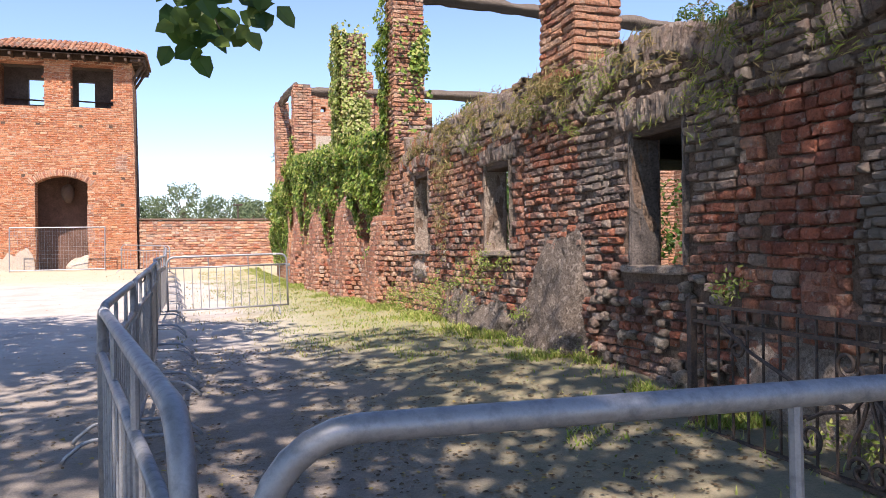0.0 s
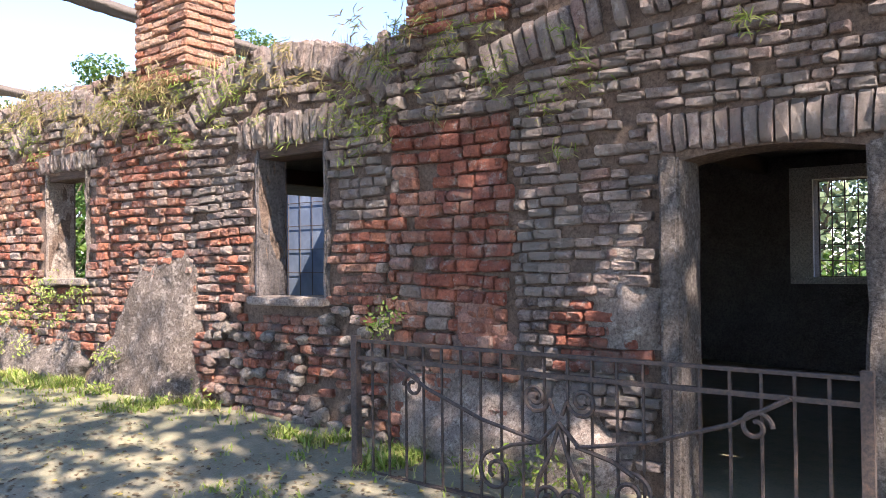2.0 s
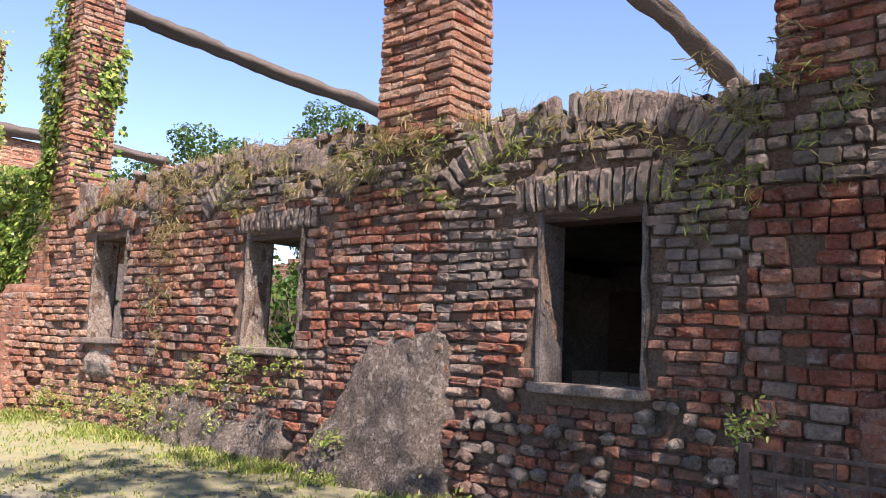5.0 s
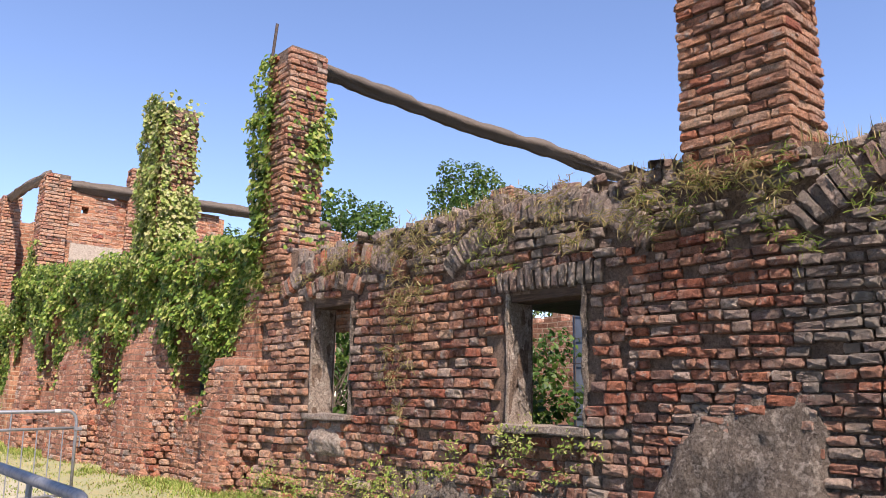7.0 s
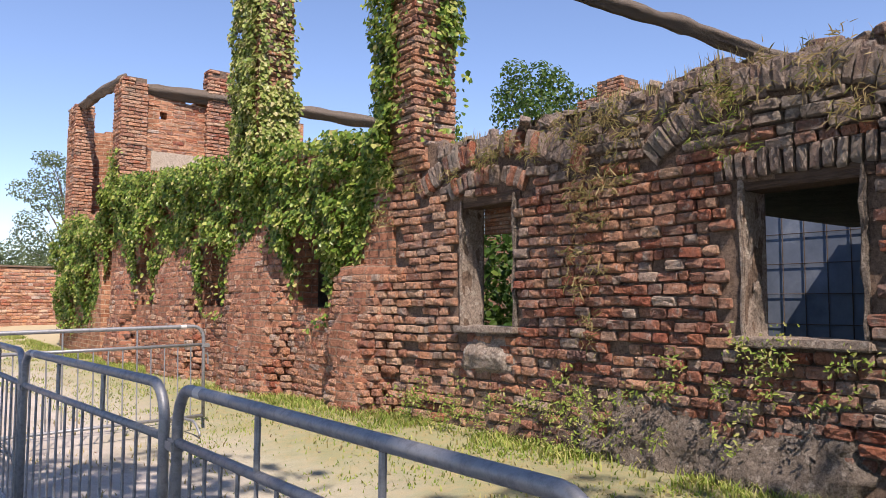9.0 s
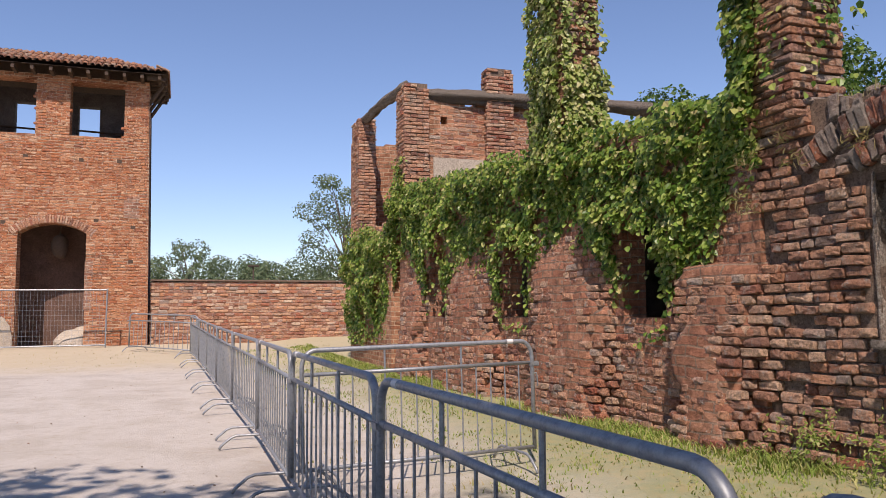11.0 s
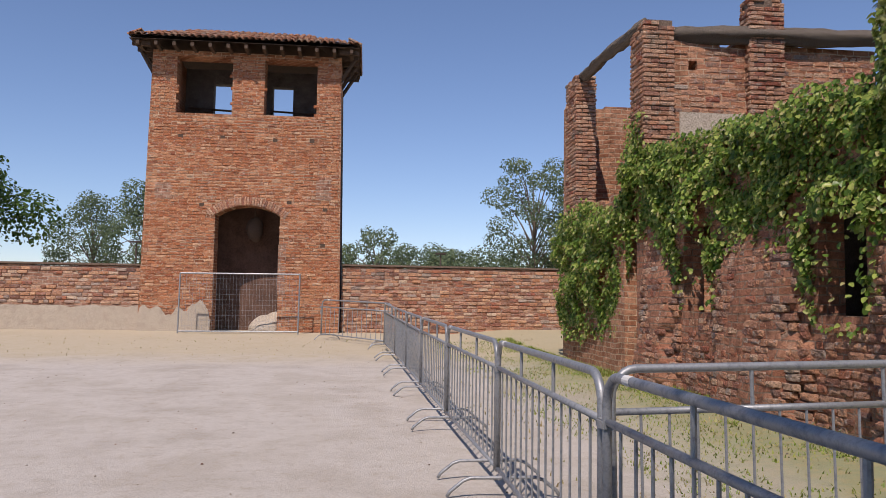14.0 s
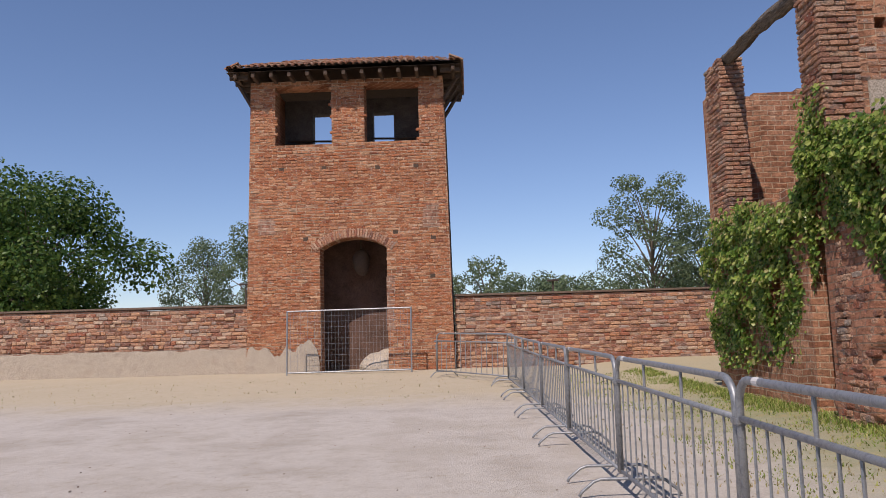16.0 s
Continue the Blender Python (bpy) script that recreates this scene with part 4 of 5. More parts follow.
# ---- tower details ----
tagged(link("lime_band", mesh_of("lime_band", *(lambda k: ([(-60 + 53.5 * (i // 2) / k, TY + 0.285, (0.2 if i % 2 == 0 else 1.36 + 0.10 * noise.noise((i * 0.35, 0, 0)) + 0.05 * noise.noise((i * 1.3, 2, 0)))) for i in range(2 * k + 2)], [(2 * i, 2 * i + 2, 2 * i + 3, 2 * i + 1) for i in range(k)]))(160)), LIME), "sand-coloured render band along the yard wall foot", "render", kind="structure")
heap = Heap()
fr = face_frame((0, TY - 0.03, 0), 0)
half, rise = 1.02, 0.32
R0 = (half * half + rise * rise) / (2 * rise)
for i in range(33):
    th = math.asin(half / R0) * (1.12 - 2.24 * i / 32)
    lay(heap, BRICK_ORANGE if i % 3 else BRICK_OLD, fr, -5.45 + (R0 + 0.14) * math.sin(th), 4.64 - R0 + (R0 + 0.14) * math.cos(th), 0.062, 0.27, 0.1, th)
heap.link("arch_brickwork", tower, "ring of upright bricks over the gateway")
# solid dark blocks stand in for the shade inside small putlog holes
for x, z in ((-7.64, 6.82), (-6.32, 6.82), (-4.66, 6.79), (-3.48, 6.80), (-6.9, 4.63), (-4.15, 4.77), (-3.0, 4.57), (-3.05, 3.4)):
    bm = bmesh.new()
    box(bm, x - 0.075, x + 0.075, TY - 0.004, TY + 0.3, z - 0.06, z + 0.06)
    placed(part("putlog_hole", bm, DARK_WOOD), tower)
for x, z, w, h in ((-8.1, 5.05, 0.55, 0.5), (-3.05, 5.25, 0.5, 0.75), (-4.33, 2.6, 0.25, 1.6)):
    bm = bmesh.new()
    box(bm, x - w / 2, x + w / 2, TY - 0.006, TY + 0.1, z - h / 2, z + h / 2, 0.003)
    placed(part("repair_patch", bm, YARD_BRICK, label="paler brick repair patch"), tower)
# brown render with the gateway's shade mixed into its colour
GATE_DARK = rubble("shade-darkened brown render", [(0.3, (0.10, 0.06, 0.045)), (0.55, (0.17, 0.10, 0.075)), (0.75, (0.24, 0.15, 0.11))], 2.2, 0.03)
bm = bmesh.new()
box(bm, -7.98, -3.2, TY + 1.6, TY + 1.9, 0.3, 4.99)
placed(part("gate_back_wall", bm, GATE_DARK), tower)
for i in range(13):
    x = EX0 + 0.25 + (EX1 - EX0 - 0.5) * i / 12
    bm = bmesh.new()
    box(bm, x - 0.05, x + 0.05, EY0 + 0.04, TY + 0.1, EZ - 0.16, EZ - 0.03)
    placed(part("rafter_end", bm, DARK_WOOD), tower)
for i in range(6):
    y = EY0 + 0.25 + (EY1 - EY0 - 0.5) * i / 5
    for x0, x1 in ((EX0 + 0.04, -8.55), (-2.64, EX1 - 0.04)):
        bm = bmesh.new()
        box(bm, x0, x1, y - 0.05, y + 0.05, EZ - 0.16, EZ - 0.03)
        placed(part("rafter_end", bm, DARK_WOOD), tower)
for x0, x1 in ((-8.58, EX0 + 0.1), (-2.61, EX1 - 0.1)):
    for y in (TY + 0.15, TY + 1.0, TY + 1.9):
        bm = bmesh.new()
        tube(bm, [(x0, y, 8.85), (x1, y, EZ - 0.05)], 0.07, 6)
        placed(part("eaves_bracket", bm, DARK_WOOD), tower)
for z in (8.18,):
    for x0, x1 in ((-7.85, -6.05), (-5.07, -3.34)):
        bm = bmesh.new()
        tube(bm, [(x0, TY + 1.8, z), (x1, TY + 1.8, z - 0.06)], 0.035, 6)
        placed(part("tie_bar", bm, DARK_WOOD), tower)
bm = bmesh.new()
bmesh.ops.create_uvsphere(bm, u_segments=12, v_segments=9, radius=0.32)
for v in bm.verts:
    v.co = Vector((v.co.x * 0.9, v.co.y, v.co.z * 1.3)) + 0.07 * noise.noise_vector(v.co * 3) + Vector((-5.35, TY + 1.0, 3.95))
tube(bm, [(-5.35, TY + 1.0, 4.3), (-5.35, TY + 1.0, 5.0)], 0.03, 6)
tagged(part("hanging_sack", bm, DARK_WOOD, smooth=True), "dark bundle hanging under the gateway vault", "bundle")


def half_tile(length, radius, sides=5):
    vs, fs = [], []
    for y, r in ((0.0, radius), (length, radius * 0.85)):
        for i in range(sides + 1):
            a = math.pi * i / sides
            vs.append((r * math.cos(a), y, r * math.sin(a) * 0.8))
        for i in range(sides + 1):
            a = math.pi * i / sides
            vs.append(((r - 0.018) * math.cos(a), y, (r - 0.018) * math.sin(a) * 0.8))
    k = sides + 1
    for i in range(sides):
        fs += [(i, i + 1, 2 * k + i + 1, 2 * k + i), (k + i, k + i + 1, i + 1, i), (k + i, 3 * k + i, 3 * k + i + 1, k + i + 1)]
    return vs, fs


TILE_SHAPE = half_tile(0.46, 0.10)
tile_me = mesh_of("roof_tile", *TILE_SHAPE)
tile_me.materials.append(TILE)
heap = Heap()
cx, cy = (EX0 + EX1) / 2, (EY0 + EY1) / 2
hx, hy = (EX1 - EX0) / 2, (EY1 - EY0) / 2
slope = math.atan2(APEX - EZ, hy)
for side in range(4):
    along, run = (2 * hx, hy) if side % 2 == 0 else (2 * hy, hx)
    k = int(along / 0.2)
    for i in range(k):
        u = -along / 2 + along * (i + 0.5) / k
        reach = min(hy, along / 2 - abs(u))
        rows = max(1, int(reach / math.cos(slope) / 0.38))
        for r in range(rows):
            m = Matrix.Translation((cx, cy, 0)) @ Matrix.Rotation(side * math.pi / 2, 4, "Z") @ Matrix.Translation((u + rng.uniform(-0.012, 0.012), -run - 0.05, EZ + 0.105 + rng.uniform(0, 0.015))) @ Matrix.Rotation(slope, 4, "X") @ Matrix.Translation((0, 0.38 * r, 0.012 * (r % 2))) @ Matrix.Rotation(rng.uniform(-0.04, 0.04), 4, "Z")
            if r == 0 and side in (0, 1, 3):
                t = new("roof_tile", tile_me)
                t.parent = roof_deck
                t.matrix_basis = m
            else:
                heap.add(TILE, *TILE_SHAPE, m)
heap.link("roof_tiling", None, "terracotta half-round tile rows")
for o in list(scene.objects):
    if o.name.startswith("roof_tiling"):
        placed(o, tower)

# ---- plants ----
LEAF_V = np.array([(0, 0, 0), (0.42, 0.28, 0.07), (0.30, 0.72, 0.03), (0, 1.0, -0.08), (-0.30, 0.72, 0.03), (-0.42, 0.28, 0.07)])
LEAF_F = np.array([(0, 1, 2, 3), (0, 3, 4, 5)])
BLADE_V = np.array([(-0.03, 0, 0), (0.03, 0, 0), (0.02, 0.05, 0.55), (0, 0.2, 1.0), (-0.02, 0.05, 0.55)])
BLADE_F = np.array([(0, 1, 2, 4), (2, 3, 4, 4)])
nrg = np.random.RandomState(11)


def scatter(name, pts, normals, sizes, mat, parent=None, tilt=0.7, droop=0.35, slim=1.0):
    """Many leaves as one mesh: each leaf hangs at a point, roughly facing its normal."""
    pts, nor, k = np.asarray(pts, float), np.asarray(normals, float), len(pts)
    nor = nor + nrg.normal(0, tilt, (k, 3)) * 0.6
    nor /= np.linalg.norm(nor, axis=1)[:, None] + 1e-9
    ax = nrg.normal(0, 1, (k, 3))
    ax[:, 2] -= droop * 2
    ax -= nor * (ax * nor).sum(1)[:, None]
    ax /= np.linalg.norm(ax, axis=1)[:, None] + 1e-9
    side = np.cross(ax, nor)
    s = np.asarray(sizes, float)[:, None, None]
    v = pts[:, None, :] + s * (slim * LEAF_V[None, :, 0:1] * side[:, None, :] + LEAF_V[None, :, 1:2] * ax[:, None, :] + LEAF_V[None, :, 2:3] * nor[:, None, :])
    f = (np.arange(k) * 6)[:, None, None] + LEAF_F[None]
    me = bpy.data.meshes.new(name)
    me.from_pydata(v.reshape(-1, 3).tolist(), [], f.reshape(-1, 4).tolist())
    me.update()
    return link(name, me, mat, parent)


def blades(name, pts, heights, mat, lean=0.35, width=1.0):
    pts, k = np.asarray(pts, float), len(pts)
    a = nrg.uniform(0, 2 * math.pi, k)
    h = np.asarray(heights, float)
    d = np.stack([np.cos(a), np.sin(a), np.zeros(k)], 1)
    w = np.stack([-np.sin(a), np.cos(a), np.zeros(k)], 1)
    b = BLADE_V
    wid = nrg.uniform(0.09, 0.16, k) * width
    v = pts[:, None, :] + (b[None, :, 0:1] * 2.2 * wid[:, None, None] * w[:, None, :]) + (b[None, :, 1:2] * (h * lean * 4 * nrg.uniform(0.2, 1.6, k))[:, None, None] * d[:, None, :]) + b[None, :, 2:3] * h[:, None, None] * np.array([0, 0, 1.0])
    f = []
    for i in range(k):
        f += [(5 * i, 5 * i + 1, 5 * i + 2, 5 * i + 4), (5 * i + 4, 5 * i + 2, 5 * i + 3)]
    me = bpy.data.meshes.new(name)
    me.from_pydata(v.reshape(-1, 3).tolist(), [], f)
    me.update()
    return link(name, me, mat)


# ivy over the far wall
def ivy_low(y):
    return interp(y, [13.9, 14.3, 14.8, 15.2, 15.9, 16.2, 16.6, 17.2, 17.7, 18.1, 18.4, 18.9, 19.3, 19.8, 20.6, 21.0, 21.5, 22.0, 22.4, 22.9, 23.6, 23.9, 24.4, 27.6], [3.3, 2.9, 2.1, 1.65, 1.6, 2.0, 2.5, 2.85, 2.65, 1.9, 1.6, 1.65, 2.2, 2.75, 2.6, 1.95, 1.8, 1.95, 2.5, 3.0, 3.1, 2.3, 1.4, 1.2])


def ivy_high(y):
    return interp(y, [13.9, 14.4, 15.5, 16.6, 17.2, 18.0, 19.5, 21, 22.6, 23.5, 24.2, 26, 27.6], [3.4, 3.65, 3.7, 3.8, 4.0, 3.85, 3.85, 4.0, 4.1, 4.2, 3.3, 3.6, 3.4])


pts, nor, sz = [], [], []
while len(pts) < 42000:
    y = nrg.uniform(13.95, 27.7)
    lo, hi = ivy_low(y) + 0.28 * noise.noise((y * 2.6, 0, 0)) + 0.15 * noise.noise((y * 7, 3, 0)), ivy_high(y) + 0.22 * noise.noise((y * 2.1, 9, 0))
    z = nrg.uniform(lo - 0.35, hi)
    if z < lo and nrg.rand() > 0.25:
        continue
    hole = any(a - 0.02 < y < c + 0.02 and p - 0.1 < z < q - 0.15 for a, c, p, q in FAR_WINDOWS)
    if hole and nrg.rand() > 0.03:
        continue
    lump = 0.5 + 0.5 * noise.noise((y * 1.5, z * 1.5, 2)) + 0.35 * noise.noise((y * 4.2, z * 4.2, 7))
    body = max(0.0, min(1.0, (z - lo) / 0.7))
    if noise.noise((y * 2.3, z * 1.7, 5)) > 0.16 and z < hi - 0.6 and nrg.rand() > 0.15:
        continue
    out = (0.05 + 0.40 * max(0, lump) ** 1.5 * body) * (1.0 - 0.55 * nrg.rand() ** 2)
    pts.append((wall_x(y) - out + (0.35 * nrg.rand() if z > hi - 0.35 else 0), y, z))
    nor.append((-1.0, -0.15, 0.45))
    sz.append(nrg.uniform(0.042, 0.09))
tagged(scatter("ivy", pts, nor, sz, IVY), "thick green ivy hanging over the red wall", "ivy", kind="stuff")


def ivy_on_box(count, x0, x1, y0, y1, z0, z1, cover, label, depth=0.14, mat=IVY):
    """Ivy on the west and south faces of a pier; cover(u, z) is the chance of a leaf; u runs from the north-west edge round to the south-east one."""
    pts, nor, sz = [], [], []
    a, c = y1 - y0, x1 - x0
    tries = 0
    while len(pts) < count and tries < 60 * count:
        tries += 1
        u, z = nrg.uniform(-0.12, a + c + 0.05), nrg.uniform(z0, z1)
        if nrg.rand() > cover(u / (a + c), (z - z0) / (z1 - z0), u, z):
            continue
        o = depth * (0.3 + 0.9 * max(0, 0.5 + noise.noise((u * 3, z * 3, x0)))) * nrg.rand() ** 0.6
        if u < a:
            pts.append((x0 - o, y1 - u, z))
            nor.append((-1, 0, 0.4))
        else:
            pts.append((x0 + u - a, y0 - o, z))
            nor.append((0, -1, 0.4))
        sz.append(nrg.uniform(0.045, 0.09))
    tagged(scatter("ivy", pts, nor, sz, mat), label, "ivy", kind="stuff")


ivy_on_box(8000, 3.16, 3.72, 17.05, 17.75, 3.5, 6.45, lambda s, h, u, z: (1.0 if s < 0.60 else 0.85 if h < 0.42 else 0.1) * (1.0 if noise.noise((u * 4, z * 4, 1)) > -0.42 else 0.2) * (1.0 if h < 0.93 or s < 0.35 else 0.12), "yellow-green ivy wrapped round the brick pier", 0.17, PALE_IVY)
ivy_on_box(2600, 3.44, 4.02, 13.46, 14.10, 3.3, 6.1, lambda s, h, u, z: max(0.0, (0.9 if s < 0.22 else 0.05) + (0.75 if s > 0.72 and 0.25 < h < 0.75 and noise.noise((u * 3, z * 2.2, 4)) > 0.05 else 0) - (0.6 if h > 0.8 else 0)), "ivy strands climbing the tall brick pier", 0.2)
ivy_on_box(1100, 2.84, 3.38, 23.30, 23.95, 3.6, 5.2, lambda s, h, u, z: max(0.0, 0.8 - h) if s < 0.55 else 0.25 * (h < 0.4), "thin ivy climbing the corner pier", 0.12)


# trees and shrubs
def crown_points(clumps, per, spread):
    pts, nor = [], []
    for c, r in clumps:
        k = max(6, int(per * r * r))
        d = nrg.normal(0, 1, (k, 3))
        d /= np.linalg.norm(d, axis=1)[:, None]
        rad = r * nrg.uniform(0.35, 1.0, k) ** 0.5
        p = np.asarray(c) + d * rad[:, None] * np.array([1, 1, spread])
        pts.append(p)
        nor.append(d + np.array([0, 0, 0.5]))
    return np.concatenate(pts), np.concatenate(nor)


def tree(name, x, y, z, height, radius, label, mat=TREE_LEAF, leaf=0.14, per=420, clumps=26, first=0.35, spread=0.72, group="", shape=1.0, trunk_r=0.16, kind=""):
    root = tagged(empty(name, (x, y, z)), label, "tree" if "tree" in name else "shrub", group, kind)
    r = random.Random(int(x * 13 + y * 7))
    tops, limbs = [], []
    trunk_top = Vector((x + r.uniform(-.3, .3), y + r.uniform(-.3, .3), z + height * 0.72))
    base = Vector((x, y, z - 0.1))
    for i in range(clumps):
        h = first + (1 - first) * (i + 0.5) / clumps
        a = i * 2.4 + r.uniform(-.5, .5)
        env = math.sin(math.pi * min(1, max(0.05, (h - first * 0.8) / (1.12 - first * 0.8)))) ** shape
        d = radius * env * r.uniform(0.35, 1.0)
        c = Vector((x + d * math.cos(a), y + d * math.sin(a), z + height * h))
        tops.append((tuple(c), radius * r.uniform(0.20, 0.36)))
        limbs.append((base.lerp(trunk_top, max(0.25, min(1, h * 0.85))), c))
    bm = bmesh.new()
    tube(bm, [base, base.lerp(trunk_top, 0.35) + Vector((0.06, 0.05, 0)), base.lerp(trunk_top, 0.7), trunk_top], [trunk_r, trunk_r * 0.8, trunk_r * 0.55, trunk_r * 0.25], 9)
    placed(part("trunk", bm, BARK, smooth=True), root)
    bm = bmesh.new()
    for a, c in limbs:
        mid = a.lerp(c, 0.5) + Vector((0, 0, 0.12 * (c - a).length))
        tube(bm, [a, mid, c], [trunk_r * 0.32, trunk_r * 0.2, trunk_r * 0.07], 5)
    placed(part("branchwork", bm, BARK), root)
    p, nn = crown_points(tops, per, spread)
    placed(scatter("crown", p, nn, nrg.uniform(0.6, 1.2, len(p)) * leaf, mat, tilt=1.0), root)
    return root


SHADE = "big leafy tree spreading over the gravel yard"
for x, y, h, r, k in ((-1.4, -2.2, 12.6, 5.7, 27), (-5.8, 5.9, 10.4, 4.7, 58), (-7.8, -4.2, 11.5, 5.4, 34)):
    tree("shade_tree", x, y, 0.0, h, r, SHADE, leaf=0.22, per=135, clumps=k, first=0.50, group="shade trees", trunk_r=0.3)

FAR = "hazy green tree beyond the yard wall"
tree("tree", -28.0, 58, 0.4, 10.6, 6.6, "dense dark green tree beyond the yard wall", TREE_LEAF, 0.23, 150, 70, 0.10, 0.8, "far trees", 0.7)
tree("tree", -34.5, 60, 0.4, 10.0, 6.5, FAR, TREE_LEAF, 0.28, 110, 46, 0.12, 0.8, "far trees")
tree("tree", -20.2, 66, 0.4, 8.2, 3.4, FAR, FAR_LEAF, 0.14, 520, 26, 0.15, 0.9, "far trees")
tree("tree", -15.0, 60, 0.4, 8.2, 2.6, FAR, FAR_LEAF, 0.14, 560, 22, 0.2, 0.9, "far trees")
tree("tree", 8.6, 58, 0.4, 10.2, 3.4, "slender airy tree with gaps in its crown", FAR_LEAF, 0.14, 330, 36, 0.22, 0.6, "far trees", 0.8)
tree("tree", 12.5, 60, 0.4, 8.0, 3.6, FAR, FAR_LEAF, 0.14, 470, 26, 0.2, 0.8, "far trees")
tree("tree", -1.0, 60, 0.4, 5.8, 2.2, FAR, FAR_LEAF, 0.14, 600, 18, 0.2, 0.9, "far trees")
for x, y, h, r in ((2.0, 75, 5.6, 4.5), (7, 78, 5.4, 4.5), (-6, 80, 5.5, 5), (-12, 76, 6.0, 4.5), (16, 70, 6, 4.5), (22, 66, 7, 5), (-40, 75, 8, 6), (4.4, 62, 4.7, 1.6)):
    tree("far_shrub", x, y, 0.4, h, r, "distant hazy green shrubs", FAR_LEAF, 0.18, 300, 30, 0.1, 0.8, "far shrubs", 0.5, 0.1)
for x, y, h, r in ((17, 44, 9.5, 4.2), (21, 39, 11.6, 4.0), (27.5, 36, 14.2, 3.6), (30.5, 35, 13.2, 3.0), (15.5, 33, 7.2, 2.6), (7.0, 20.5, 4.6, 1.3)):
    tree("tree", x, y, 0.2, h, r, "green tree behind the ruin", TREE_LEAF, 0.20 if y > 30 else 0.14, 280 if y > 30 else 260, 36, 0.2, 0.8, "trees behind the ruin")
for x, y, h, r in ((5.6, 13.6, 2.3, 0.9), (6.6, 15.2, 2.5, 1.1), (5.3, 16.3, 2.4, 0.9), (8.8, 14.8, 2.4, 1.0), (6.2, 18.2, 2.6, 1.0), (6.3, 16.2, 3.2, 1.3), (7.2, 13.3, 2.3, 0.9), (8.3, 14.0, 2.6, 1.0), (9.2, 14.7, 2.6, 1.1), (10.0, 17.8, 3.0, 1.3), (7.8, 15.8, 3.0, 1.3), (5.2, 14.6, 2.6, 0.9), (12.6, 3.4, 1.3, 0.9)):
    tree("shrub", x, y, 0.1, h, r, "leafy green bush growing inside the ruin", TREE_LEAF, 0.11, 520, 20, 0.08, 0.9, "bushes in the ruin", 0.5, 0.05)

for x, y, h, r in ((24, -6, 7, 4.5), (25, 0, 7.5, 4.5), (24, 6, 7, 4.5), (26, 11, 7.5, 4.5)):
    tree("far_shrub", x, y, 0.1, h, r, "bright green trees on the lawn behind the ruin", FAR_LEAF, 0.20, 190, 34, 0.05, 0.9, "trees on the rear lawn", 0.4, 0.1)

# yard lamps beyond the wall
for x, z in ((2.89, 4.62), (-15.12, 4.94)):
    lamp = tagged(empty("street_lamp", (x, 58, 0.4)), "thin black street lamp with a flat head", "lamp", "street lamps")
    bm = bmesh.new()
    tube(bm, [(x, 58, 0.3), (x, 58, z)], 0.05, 6)
    placed(part("pole", bm, IRON), lamp)
    bm = bmesh.new()
    box(bm, x - 0.34, x + 0.34, 57.8, 58.2, z, z + 0.1, 0.03)
    placed(part("head", bm, IRON), lamp)

# overhanging twig
twig = tagged(empty("leafy_twig", (0.1, 5.0, 3.6)), "leafy twig hanging from the shade tree", "twig")
bm = bmesh.new()
tube(bm, [(-1.9, 0.9, 7.4), (-1.2, 3.0, 5.6), (-0.19, 4.92, 3.57), (0.2, 5.09, 2.77)], [0.03, 0.02, 0.012, 0.004], 6)
placed(part("stem", bm, BARK), twig)
p = np.concatenate([nrg.normal((0.16, 5.09, 2.87), (0.136, 0.16, 0.12), (52, 3)), nrg.normal((-0.125, 5.09, 3.01), (0.048, 0.08, 0.064), (6, 3)), nrg.normal((0.40, 5.0, 2.85), (0.048, 0.08, 0.08), (7, 3))])
placed(scatter("foliage", p, np.tile((0.2, -1, 0.2), (len(p), 1)), nrg.uniform(0.11, 0.17, len(p)), TREE_LEAF, tilt=0.5), twig)


# saplings on the wall top
def sapling(x, y, z, h, label):
    root = tagged(empty("wall_sapling", (x, y, z)), label, "plant", "plants on the wall top")
    bm = bmesh.new()
    ends = []
    for i in range(9):
        a = i * 2.4
        zz = z + h * (0.35 + 0.65 * i / 9)
        e = Vector((x + 0.2 * math.cos(a), y + 0.24 * math.sin(a), zz + 0.1))
        tube(bm, [(x, y, z + h * 0.6 * i / 9), e], [0.006, 0.002], 4)
        ends.append(e)
    tube(bm, [(x, y, z - 0.05), (x, y, z + h)], [0.009, 0.003], 5)
    placed(part("stem", bm, BARK), root)
    p = np.concatenate([nrg.normal(tuple(e), 0.055, (16, 3)) for e in ends])
    placed(scatter("foliage", p, np.tile((0, 0, 1), (len(p), 1)), nrg.uniform(0.018, 0.04, len(p)), TREE_LEAF), root)


sapling(4.1, 3.27, 3.08, 0.46, "small twiggy shrub growing on the wall top")
sapling(4.12, 2.95, 3.1, 0.3, "green seedling growing on the wall top")
